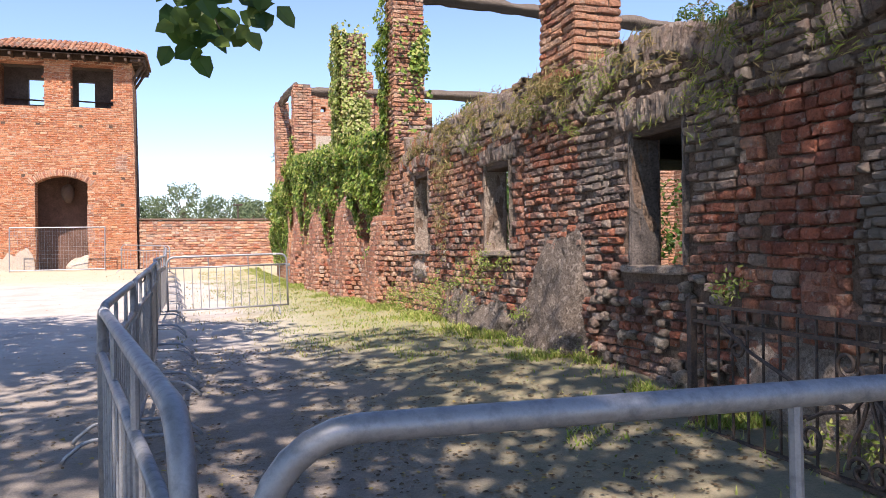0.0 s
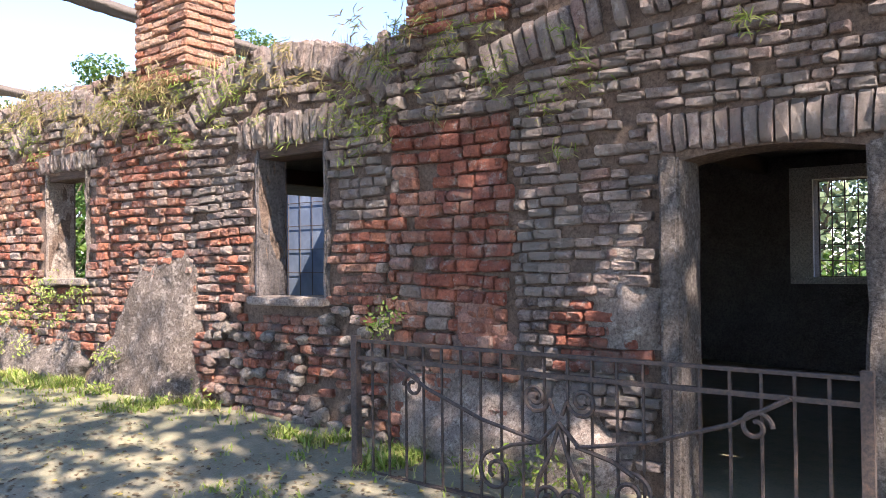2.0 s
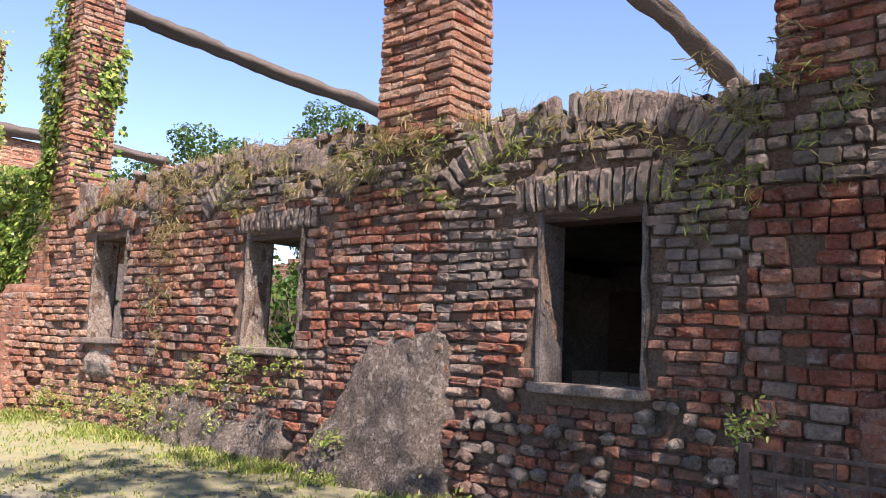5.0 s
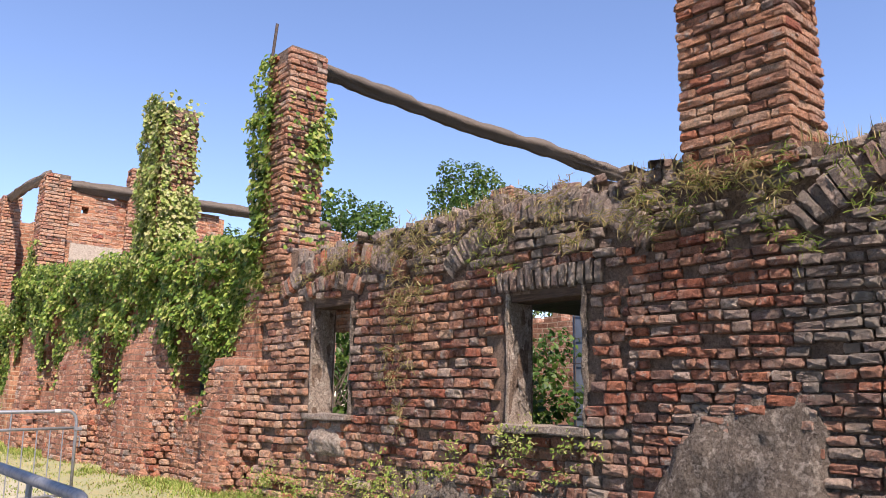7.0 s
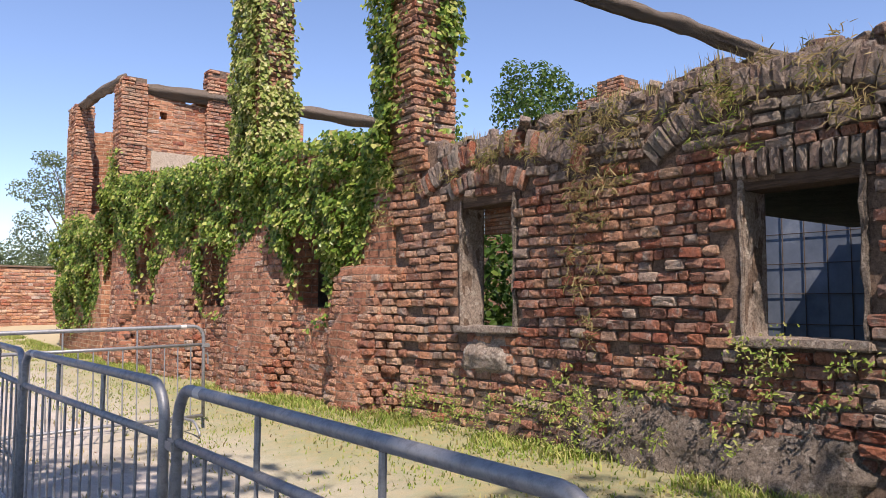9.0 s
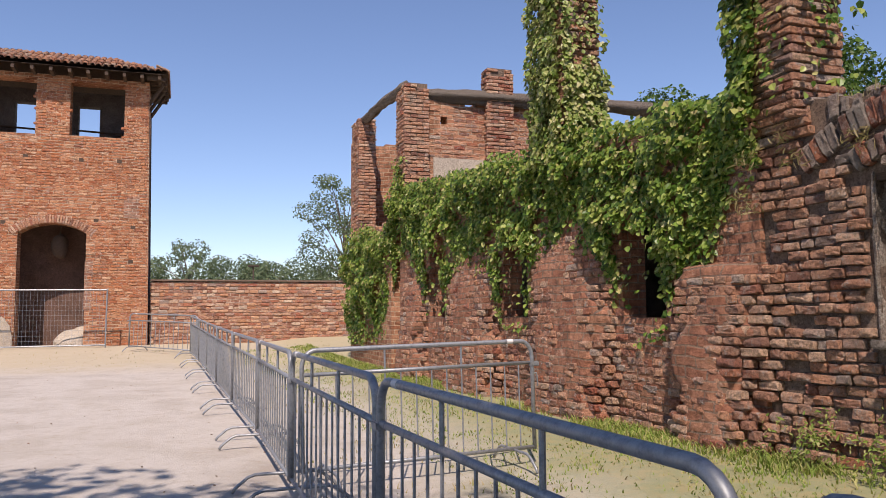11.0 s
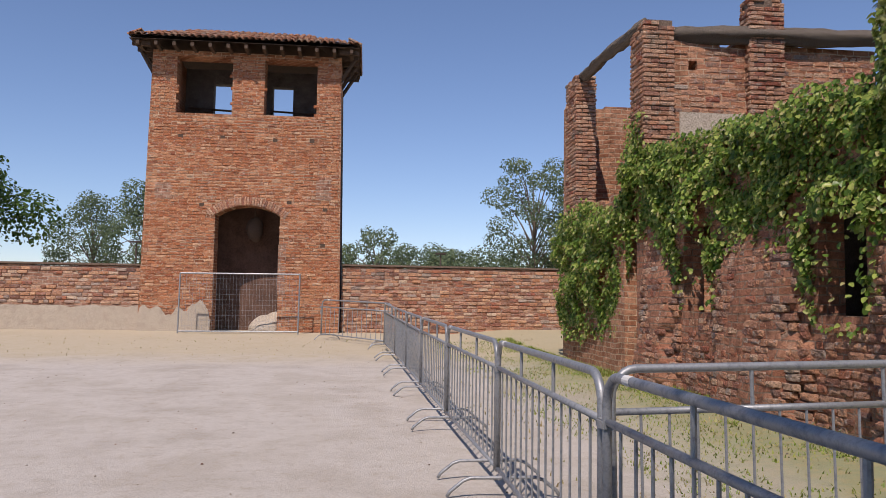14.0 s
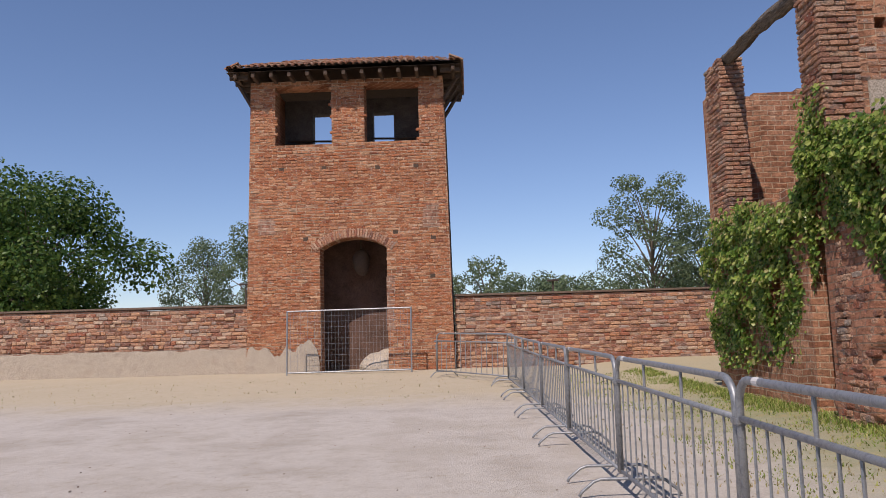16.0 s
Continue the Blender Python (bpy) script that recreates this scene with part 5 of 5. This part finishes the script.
# fronds
for i in range(2):
    root = tagged(empty("frond_plant", (4.15, 2.85 - 0.9 * i, 3.1)), "pinnate green seedling leaves on the wall top", "plant", "plants on the wall top")
    pp, nn2 = [], []
    bm = bmesh.new()
    for s in range(5):
        a = s * 1.3
        for t in range(9):
            q = t / 8
            c = (4.15 + 0.3 * q * math.cos(a), 2.85 - 0.9 * i + 0.34 * q * math.sin(a), 3.12 + 0.35 * q - 0.16 * q * q + 0.12 * i)
            pp += [c, (c[0] + 0.02, c[1] + 0.02, c[2])]
            nn2 += [(0, 0, 1)] * 2
        tube(bm, [(4.15, 2.85 - 0.9 * i, 3.1), (4.15 + 0.3 * math.cos(a), 2.85 - 0.9 * i + 0.34 * math.sin(a), 3.31 + 0.12 * i)], 0.004, 4)
    placed(part("stem", bm, BARK), root)
    placed(scatter("foliage", pp, nn2, nrg.uniform(0.045, 0.07, len(pp)), TREE_LEAF, tilt=0.3, slim=0.6), root)

# grass strip, weeds and straw
pts, hs = [], []
while len(pts) < 26000:
    y = 30 * nrg.rand() ** 1.3 + 3.0
    x = wall_x(y) - 0.1 - (1.5 if y < 9 else 2.4) * nrg.rand() ** 1.5
    d = noise.noise((x * 0.9, y * 0.9, 3)) + 0.5 * noise.noise((x * 3, y * 3, 1))
    if d < -0.12 + (0.32 if y < 8 else 0) and nrg.rand() > (0.03 if y < 8 else 0.12):
        continue
    if x < wall_x(y) - 0.7 and nrg.rand() < 0.6:
        continue
    pts.append((x, y, ground_z(x, y) - 0.01))
    hs.append(nrg.uniform(0.025, 0.07) * (1.5 if x > wall_x(y) - 0.5 else 0.8))
tagged(blades("grass", pts, hs, GRASS, 1.1), "short patchy green grass along the wall foot", "grass", kind="stuff")
pts, hs = [], []
for i in range(5200):
    y = nrg.uniform(9, 34)
    x = nrg.uniform(-0.3, wall_x(min(y, 27)) - 0.3) if y < 28 else nrg.uniform(-14, 3)
    if noise.noise((x * 1.4, y * 1.1, 8)) < 0.0:
        continue
    pts.append((x, y, ground_z(x, y) - 0.01))
    hs.append(nrg.uniform(0.02, 0.07))
tagged(blades("dry_grass", pts, hs, STRAW, 1.2), "sparse dry yellow grass on the gravel", "grass", kind="stuff")
pts, hs = [], []
for i in range(5200):
    y = nrg.choice([nrg.uniform(5.0, 8.4), nrg.uniform(7.8, 13.4), nrg.uniform(9.3, 11.5), nrg.uniform(2.4, 5.0)])
    dens = 0.45 + noise.noise((y * 1.3, 5, 0))
    if nrg.rand() > dens:
        continue
    pts.append((wall_x(y) + nrg.uniform(0.0, 0.45), y, wall_top(y) - 0.04))
    hs.append(nrg.uniform(0.05, 0.20) * (1.2 if y < 7.2 else 0.8))
tagged(blades("straw", pts, hs, STRAW, 0.3, 0.55), "dry straw and thin stalks on the wall top", "dry grass", kind="stuff")


def wall_weeds(count, mat, label, spots, size, kind_name, slim=0.3):
    pts, nor, sz = [], [], []
    for y, z, ry, rz, share in spots:
        k = int(count * share)
        tufts = [(nrg.normal(y, ry), nrg.normal(z, rz)) for i in range(max(3, k // 26))]
        for i in range(k):
            cy, cz = tufts[i % len(tufts)]
            yy, zz = nrg.normal(cy, 0.05), nrg.normal(cz, 0.045)
            if zz < ground_z(wall_x(yy), yy):
                zz = ground_z(wall_x(yy), yy) + abs(nrg.normal(0, 0.05))
            foot = interp(zz, [0, 0.5, 1.1], [0.32, 0.2, 0.06]) if 7.0 < yy < 13.4 else 0.08
            pts.append((wall_x(yy) - foot - 0.16 * nrg.rand() ** 1.5, yy, zz))
            nor.append((-1, -0.2, 0.6))
            sz.append(nrg.uniform(*size))
    tagged(scatter(kind_name, pts, nor, sz, mat, tilt=1.3, droop=0.1, slim=slim), label, "weeds", kind="stuff")


wall_weeds(3800, GRASS, "low green weeds rooted in the wall foot", [(9.4, 1.15, 0.3, 0.09, 0.07), (8.9, 1.0, 0.15, 0.12, 0.03), (10.2, 0.75, 0.35, 0.14, 0.12), (11.2, 0.65, 0.35, 0.16, 0.14), (12.0, 0.5, 0.4, 0.16, 0.12), (12.9, 0.55, 0.35, 0.16, 0.12), (13.8, 0.4, 0.3, 0.12, 0.1), (8.1, 0.62, 0.08, 0.05, 0.03), (4.75, 1.05, 0.08, 0.06, 0.03), (3.55, 0.2, 0.4, 0.05, 0.06), (7.6, 0.3, 0.5, 0.05, 0.06)], (0.022, 0.05), "weeds", 0.5)
wall_weeds(3200, STRAW, "dry brown creepers hanging from the wall top", [(7.55, 3.08, 0.3, 0.10, 0.14), (8.4, 3.0, 0.4, 0.14, 0.13), (9.6, 3.12, 0.5, 0.13, 0.15), (10.9, 2.75, 0.16, 0.28, 0.12), (11.3, 3.05, 0.5, 0.11, 0.12), (12.4, 3.0, 0.5, 0.10, 0.10), (11.1, 1.5, 0.13, 0.4, 0.08), (5.6, 2.95, 0.6, 0.12, 0.08), (4.7, 2.9, 0.3, 0.2, 0.05), (13.9, 2.6, 0.25, 0.25, 0.04)], (0.04, 0.11), "dry_creeper", 0.10)
wall_weeds(2300, GRASS, "thin grey-green creepers in the shaded masonry", [(6.6, 2.8, 0.5, 0.18, 0.22), (5.0, 2.55, 0.25, 0.25, 0.16), (4.2, 2.95, 0.4, 0.14, 0.16), (3.3, 2.55, 0.5, 0.14, 0.14), (7.9, 2.9, 0.3, 0.15, 0.14), (9.9, 2.9, 0.4, 0.2, 0.14)], (0.03, 0.08), "creeper", 0.12)

# leaf litter and stones on the ground
pts, nor, sz = [], [], []
while len(pts) < 9000:
    x, y = nrg.uniform(-1.6, 3.7), 1.0 + 9.0 * nrg.rand() ** 1.2
    if x < -0.5 and nrg.rand() > 0.3 or noise.noise((x * 1.1, y * 1.1, 4)) < -0.25:
        continue
    pts.append((x, y, ground_z(x, y) + 0.008))
    nor.append((0, 0, 1.6))
    sz.append(nrg.uniform(0.012, 0.04))
LITTER = foliage("dry fallen leaves", [(0.0, (0.10, 0.07, 0.045)), (0.5, (0.2, 0.145, 0.09)), (0.85, (0.32, 0.25, 0.16)), (1.0, (0.5, 0.4, 0.1))], 0.8)
tagged(scatter("leaf_litter", pts, nor, sz, LITTER, tilt=0.35, droop=0), "dry brown fallen leaves on the gravel", "leaf litter", kind="stuff")
heap = Heap()
for i in range(800):
    x, y = nrg.uniform(-9, 3.2), nrg.uniform(1, 35)
    s = nrg.uniform(0.003, 0.010)
    heap.add(COBBLE, [(-1, -1, -.6), (1, -.8, -.6), (.9, 1, -.6), (-1, .9, -.6), (-.6, -.6, .6), (.6, -.5, .7), (.5, .6, .6), (-.6, .5, .7)], [(4, 5, 6, 7), (0, 1, 5, 4), (1, 2, 6, 5), (2, 3, 7, 6), (3, 0, 4, 7)], Matrix.Translation((x, y, ground_z(x, y) + s * 0.3)) @ Matrix.Rotation(i * 1.7, 4, "Z") @ Matrix.Diagonal((s, s * 1.3, s, 1)))
heap.link("gravel_stones", None, "loose gravel stones on the yard")
for o in list(scene.objects):
    if o.name.startswith("gravel_stones"):
        tagged(o, category="gravel", kind="stuff")

# ---- bricks and stones of the long wall ----
heap = Heap()
COURSE = 0.101
own_count = 0
ARCHES = [  # middle y, spring half-width, spring z, crown z, ring height, bricks
    (5.95, 1.08, 2.62, 3.02, 0.26, 32), (9.35, 1.08, 2.66, 3.06, 0.26, 32), (12.35, 1.12, 2.70, 3.02, 0.25, 32),
    (1.62, 2.3, 2.62, 2.98, 0.28, 56), (12.48, 0.52, 2.64, 2.76, 0.2, 14)]


def arch_radius(w, rise):
    return (w * w + rise * rise) / (2 * rise)


def in_ring(y, z):
    for cy, w, z0, z1, h, k in ARCHES:
        if abs(y - cy) < w + 0.1:
            r = arch_radius(w, z1 - z0)
            d = math.hypot(y - cy, z - (z1 - r))
            if r - 0.04 < d < r + h + 0.05 and z > z0 - 0.05:
                return True
    return False


def in_hole(y, z, ly, lz):
    for a, c, p, q in WINDOWS.values():
        if a - 0.012 - ly / 2 < y < c + 0.012 + ly / 2 and p - 0.07 - lz / 2 < z < q + 0.02 + lz / 2:
            return True
    return DOOR[0] - ly / 2 < y < DOOR[1] + 0.10 + ly / 2 and z < 2.31


def in_soldier(y, z):
    for (a, c, p, q), h in ((WINDOWS["a"], 0.27), (WINDOWS["b"], 0.2)):
        if a - 0.24 < y < c + 0.24 and q - 0.02 < z < q + h + 0.02:
            return True
    return False


def wall_frame(y):
    slope = math.degrees(math.atan2(wall_x(y + 0.1) - wall_x(y - 0.1), 0.2))
    return face_frame((wall_x(y), y, 0), -90 - slope)


def wall_brick(mat, y, z, ly, lz, turn=0.0, proud=0.0, own=False):
    global own_count
    keep = None
    if own and own_count < 298:
        own_count += 1
        keep = wall_east
    lay(heap, mat, wall_frame(y), 0, z, ly, lz, 0.10, turn, proud, keep=keep)


bm = bmesh.new()
bmesh.ops.create_icosphere(bm, subdivisions=2, radius=0.5)
STONES = [([tuple(v.co + 0.22 * noise.noise_vector(v.co * 2.0 + Vector((s * 7, 0, 0)))) for v in bm.verts], [tuple(v.index for v in f.verts) for f in bm.faces]) for s in range(5)]
bm.free()

for Y0, Y1, COURSE, r in [(-0.2, 3.72, 0.072, k) for k in range(47)] + [(3.74, 4.78, 0.098, k) for k in range(36)] + [(4.80, 8.45, 0.080, k) for k in range(44)] + [(8.45, 23.3, 0.094, k) for k in range(42)]:
    zc = 0.02 + (r + 0.5) * COURSE
    y = Y0 + rng.uniform(0, 0.1)
    while y < Y1:
        ly = min(rng.choice((0.24, 0.22, 0.20, 0.13, 0.12, 0.14, 0.17, 0.15, 0.09)) * (0.8 if y < 3.7 else 0.88 if y < 13 else 1.0), max(0.06, Y1 - y))
        lz = COURSE - rng.uniform(0.006, 0.022)
        yc = y + ly / 2
        y += ly + rng.uniform(0.005, 0.018)
        z = zc + 0.03 * noise.noise((yc * 0.9, zc * 0.7, 3)) + 0.012 * math.sin(yc * 1.9 + r * 0.4) + rng.uniform(-0.008, 0.008)
        top = wall_top(yc)
        if z > top - 0.05 or in_hole(yc, z, ly, lz) or any(a - ly / 2 < yc < c + ly / 2 and p - 0.04 < z < q + 0.04 for a, c, p, q in FAR_WINDOWS) or in_ring(yc, z) or in_soldier(yc, z) or z < ground_z(wall_x(yc), yc) - 0.05:
            continue
        nz = noise.noise((yc * 1.1, z * 1.1, 6)) + 0.5 * noise.noise((yc * 3.3, z * 3.3, 2))
        skip, mat, rough = 0.03, BRICK_OLD, 0.02
        if 8.6 < yc < 11.3 and z < 0.5:
            skip = 0.6
        if yc < 4.85 and z < 0.7:
            skip = 0.75
        if 3.78 < yc < 4.38 and 1.2 < z < 2.42:
            mat, rough, skip = BRICK_RED, 0.008, 0.0
        elif 4.38 < yc < 4.78 and z < 2.5:
            mat, skip = (BRICK_OLD if nz > -0.2 else BRICK_RED), 0.12
        elif 2.6 < yc < 3.75:
            mat, skip = BRICK_GREY, 0.05 if nz > -0.15 else 0.25
            if 0.8 < z < 1.2 and 2.85 < yc < 3.5:
                mat, skip, rough = BRICK_RED, 0.0, 0.03
        elif z > top - 0.55 and yc < 13.3:
            mat, skip, rough = BRICK_GREY, 0.15, 0.025
        elif yc < 7.2 and z > 1.75 + 0.3 * nz:
            mat = BRICK_GREY
        elif yc > 12.9 or (yc > 9.9 and nz > 0.12):
            mat = BRICK_ORANGE if rng.random() < (0.8 if yc < 15 else 0.6) else BRICK_OLD
        if yc > 8.45:
            rough = max(rough, 0.028 if z < 1.1 else 0.022) if yc < 13.8 else 0.011
        if yc > 13.8 and nz < -0.1:
            skip = 0.45
        if nz < -0.62:
            skip = max(skip, 0.5)
        if rng.random() < skip:
            continue
        cobbly = 4.75 < yc < 6.95 and z < 1.14
        if cobbly and rng.random() < 0.42:
            if rng.random() < 0.75:
                s = rng.uniform(0.07, 0.13)
                heap.add(COBBLE, *rng.choice(STONES), wall_frame(yc) @ Matrix.Translation((0, 0.01, z)) @ Matrix.Rotation(rng.uniform(-0.6, 0.6), 4, "Y") @ Matrix.Diagonal((s * 1.35, 0.12, s * 0.95, 1)))
                y = yc + s * 0.62
            continue
        wall_brick(mat, yc, z, ly, lz, rng.uniform(-0.05, 0.05), rng.uniform(-rough, rough) + (0.012 if 3.75 < yc < 4.8 else 0.0) + (buttress_out(yc, z) + 0.01 if yc > 13.8 else 0.0), own=3.75 < yc < 8.9 and 1.22 < z < 2.42)

# upright bricks over the openings
for (a, c, p, q), h in ((WINDOWS["a"], 0.27), (WINDOWS["b"], 0.2)):
    k = int((c - a + 0.44) / 0.085)
    for i in range(k):
        yc = a - 0.22 + (c - a + 0.44) * (i + 0.5) / k
        wall_brick(BRICK_GREY, yc, q + 0.02 + h / 2 + rng.uniform(-0.01, 0.01), 0.068, h - 0.01, rng.uniform(-0.05, 0.05) + 0.14 * ((a + c) / 2 - yc), rng.uniform(-0.01, 0.025))
k = 17
for i in range(k):
    yc = DOOR[0] - 0.18 + (DOOR[1] - DOOR[0] + 0.36) * (i + 0.5) / k
    wall_brick(BRICK_GREY, yc, 2.195 + rng.uniform(-0.01, 0.01), 0.068, 0.21, 0.12 * (2.2 - yc), rng.uniform(-0.01, 0.02))
for cy, w, z0, z1, h, k in ARCHES:
    R = arch_radius(w, z1 - z0)
    th0 = math.asin(min(1, w / R))
    for i in range(k):
        th = -th0 + 2 * th0 * (i + 0.5) / k
        yc, z = cy + (R + h / 2) * math.sin(th), z1 - R + (R + h / 2) * math.cos(th)
        if yc < -0.5 or rng.random() < 0.05 or z > wall_top(yc) + 0.05:
            continue
        wall_brick(BRICK_GREY if cy < 11 or rng.random() < 0.5 else BRICK_OLD, yc, z + rng.uniform(-0.012, 0.012), 0.074, h - rng.uniform(0, 0.03), -th + rng.uniform(-0.04, 0.04), rng.uniform(-0.005, 0.03))
# upright and loose bricks along the broken top edge
y = 2.0
while y < 13.3:
    if noise.noise((y * 0.8, 1, 1)) > -0.25:
        wall_brick(BRICK_GREY, y, wall_top(y) + (rng.uniform(-0.06, 0.03) if y < 4.9 else rng.uniform(-0.15, -0.05)), rng.uniform(0.06, 0.11), rng.uniform(0.10, 0.22), rng.uniform(-0.12, 0.12), rng.uniform(-0.04, 0.02))
    y += rng.uniform(0.075, 0.13)
for i in range(130):
    y = rng.uniform(1.0, 13.4)
    m = Matrix.Translation((wall_x(y) + rng.uniform(0.06, 0.5), y, wall_top(y) + rng.uniform(-0.03, 0.03))) @ Euler((rng.uniform(-.3, .3), rng.uniform(-.3, .3), rng.uniform(0, 6))).to_matrix().to_4x4() @ Matrix.Diagonal((0.24, 0.11, 0.065, 1))
    heap.add(BRICK_GREY, *BRICK_SHAPES[i % 10], m)
heap.link("masonry", wall_east)

# ---- bricks of the tower front, the ruin and the yard wall ----


def far_bricks(mats, corner, z0, z1, left, right, holes, course, length, parent, name, rough=0.02):
    """Level courses on a south face, joined into one piece for each material."""
    heap = Heap()
    fr = face_frame(corner, 0)
    for r in range(int((z1 - z0) / course)):
        z = z0 + (r + 0.5) * course
        a = left(z) + (0.5 * length if r % 2 else 0.0) * rng.uniform(0.7, 1.0)
        if r % 2:
            lay(heap, mats[0], fr, (left(z) + a) / 2, z, a - left(z) - 0.014, course - 0.016, 0.1)
        while a < right(z) - 0.05:
            w = min(length * rng.choice((1.0, 1.0, 0.95, 0.5, 0.55)), right(z) - a)
            mid_a = a + w / 2
            if not any(h(mid_a, z) for h in holes) and rng.random() > 0.012:
                lay(heap, rng.choice(mats), fr, mid_a, z + rng.uniform(-0.005, 0.005), w - 0.014, course - rng.uniform(0.012, 0.024), 0.1, rng.uniform(-0.012, 0.012), rng.uniform(0.006, rough))
            a += w
    heap.link(name, parent)


def box_hole(a0, a1, z0, z1):
    return lambda a, z: a0 - 0.03 < a < a1 + 0.03 and z0 - 0.03 < z < z1 + 0.03


TOWER_RED = brick_pieces("tower front brick", [(0.0, (0.40, 0.13, 0.062)), (0.3, (0.58, 0.23, 0.105)), (0.6, (0.47, 0.17, 0.08)), (0.85, (0.64, 0.31, 0.16)), (1.0, (0.33, 0.12, 0.068))], 0.04)
TOWER_SAND = brick_pieces("sandy tower brick", [(0.0, (0.64, 0.32, 0.17)), (0.5, (0.54, 0.24, 0.12)), (1.0, (0.72, 0.45, 0.28))], 0.06)
YARD_PALE = brick_pieces("pale yard brick", [(0.0, (0.60, 0.28, 0.15)), (0.3, (0.72, 0.44, 0.27)), (0.5, (0.34, 0.15, 0.095)), (0.7, (0.58, 0.31, 0.19)), (1.0, (0.74, 0.56, 0.41))], 0.12)
flare = lambda z: 0.14 * max(0.0, min(1.0, (5.2 - z) / 4.6))
tower_holes = [box_hole(-7.83, -6.07, 7.58, 9.45), box_hole(-5.05, -3.36, 7.60, 9.45), box_hole(-6.56, -4.34, 0.2, 4.35), lambda a, z: math.hypot(a + 5.45, z - 4.64 + R0) < R0 + 0.30 and abs(a + 5.45) < 1.25 and z > 4.2]
tower_holes += [box_hole(x - 0.13, x + 0.13, z - 0.03, z + 0.03) for x, z in ((-7.64, 6.82), (-6.32, 6.82), (-4.66, 6.79), (-3.48, 6.80), (-6.9, 4.63), (-4.15, 4.77), (-3.0, 4.57), (-3.05, 3.4))]
tower_holes += [box_hole(x - w / 2, x + w / 2, z - h / 2, z + h / 2) for x, z, w, h in ((-8.1, 5.05, 0.55, 0.5), (-3.05, 5.25, 0.5, 0.75))]
far_bricks([TOWER_RED, TOWER_RED, TOWER_SAND], (0, TY, 0), 0.5, 9.6, lambda z: -8.6 - flare(z), lambda z: -2.59 + flare(z), tower_holes, 0.1, 0.29, tower, "front_brickwork")
for nm, x0, x1, zt, low in (("yard_wall_west", -22.0, -8.77, 2.58, 1.42), ("yard_wall_east", -2.42, 6.0, 2.70, 0.4)):
    far_bricks([YARD_PALE, YARD_PALE, BRICK_OLD], (0, TY + 0.3, 0), low, zt, lambda z, x0=x0: x0, lambda z, x1=x1: x1, [lambda a, z: noise.noise((a * 0.8, z * 1.6, 3)) < -0.42], 0.115, 0.31, bpy.data.objects[nm], "yard_brickwork", 0.05)
ruin = bpy.data.objects["wall_ruin_south"]
far_bricks([BRICK_ORANGE, BRICK_ORANGE, BRICK_OLD], (0, 23.42, 0), 3.6, 5.95, lambda z: 3.4, lambda z: 7.0, [box_hole(3.60, 3.88, 5.5, 5.74), lambda a, z: 4.42 + 0.06 * noise.noise((a * 3, 0, 0)) < z < 4.8 + 0.08 * noise.noise((a * 2, 5, 0))], 0.1, 0.28, ruin, "ruin_brickwork")
bm = bmesh.new()
box(bm, 3.5, 6.95, 23.41, 23.45, 4.4, 4.82)
part("render_band", bm, LIME, ruin, "pale render band")


# ---- lime patches and rubble at the gateway ----
def lime_patch(name, x0, x1, y, z0, top, label):
    """A thin ragged skin of lime render on a south face."""
    k = max(8, int((x1 - x0) / 0.08))
    vs, fs = [], []
    for i in range(k + 1):
        x = x0 + (x1 - x0) * i / k
        zt = z0 + (top - z0) * (0.82 + 0.5 * noise.noise((x * 1.7, top, 0)) + 0.25 * noise.noise((x * 6, top, 2))) * (1.0 if 0 < i < k else 0.6)
        vs += [(x, y, z0), (x, y, zt), (x, y + 0.03, zt)]
    for i in range(k):
        fs += [(3 * i, 3 * i + 3, 3 * i + 4, 3 * i + 1), (3 * i + 1, 3 * i + 4, 3 * i + 5, 3 * i + 2)]
    return placed(link(name, mesh_of(name, vs, fs), LIME, label=label), tower)


lime_patch("lime_render", -8.74, -6.5, TY - 0.056, 0.5, 1.42, "sand-coloured lime render at the tower foot")
bm = bmesh.new()
bmesh.ops.create_icosphere(bm, subdivisions=4, radius=1.0)
for v in bm.verts:
    v.co = Vector((-4.55 + v.co.x * 0.85, TY + 0.75 + v.co.y * 0.7, 0.58 + v.co.z * 0.62)) + 0.10 * noise.noise_vector(v.co * 2.5) + 0.04 * noise.noise_vector(v.co * 9)
    v.co.x = min(v.co.x, -4.44)
tagged(part("lime_mound", bm, LIME, smooth=True), "pale mound of crumbled lime inside the gateway", "mound")
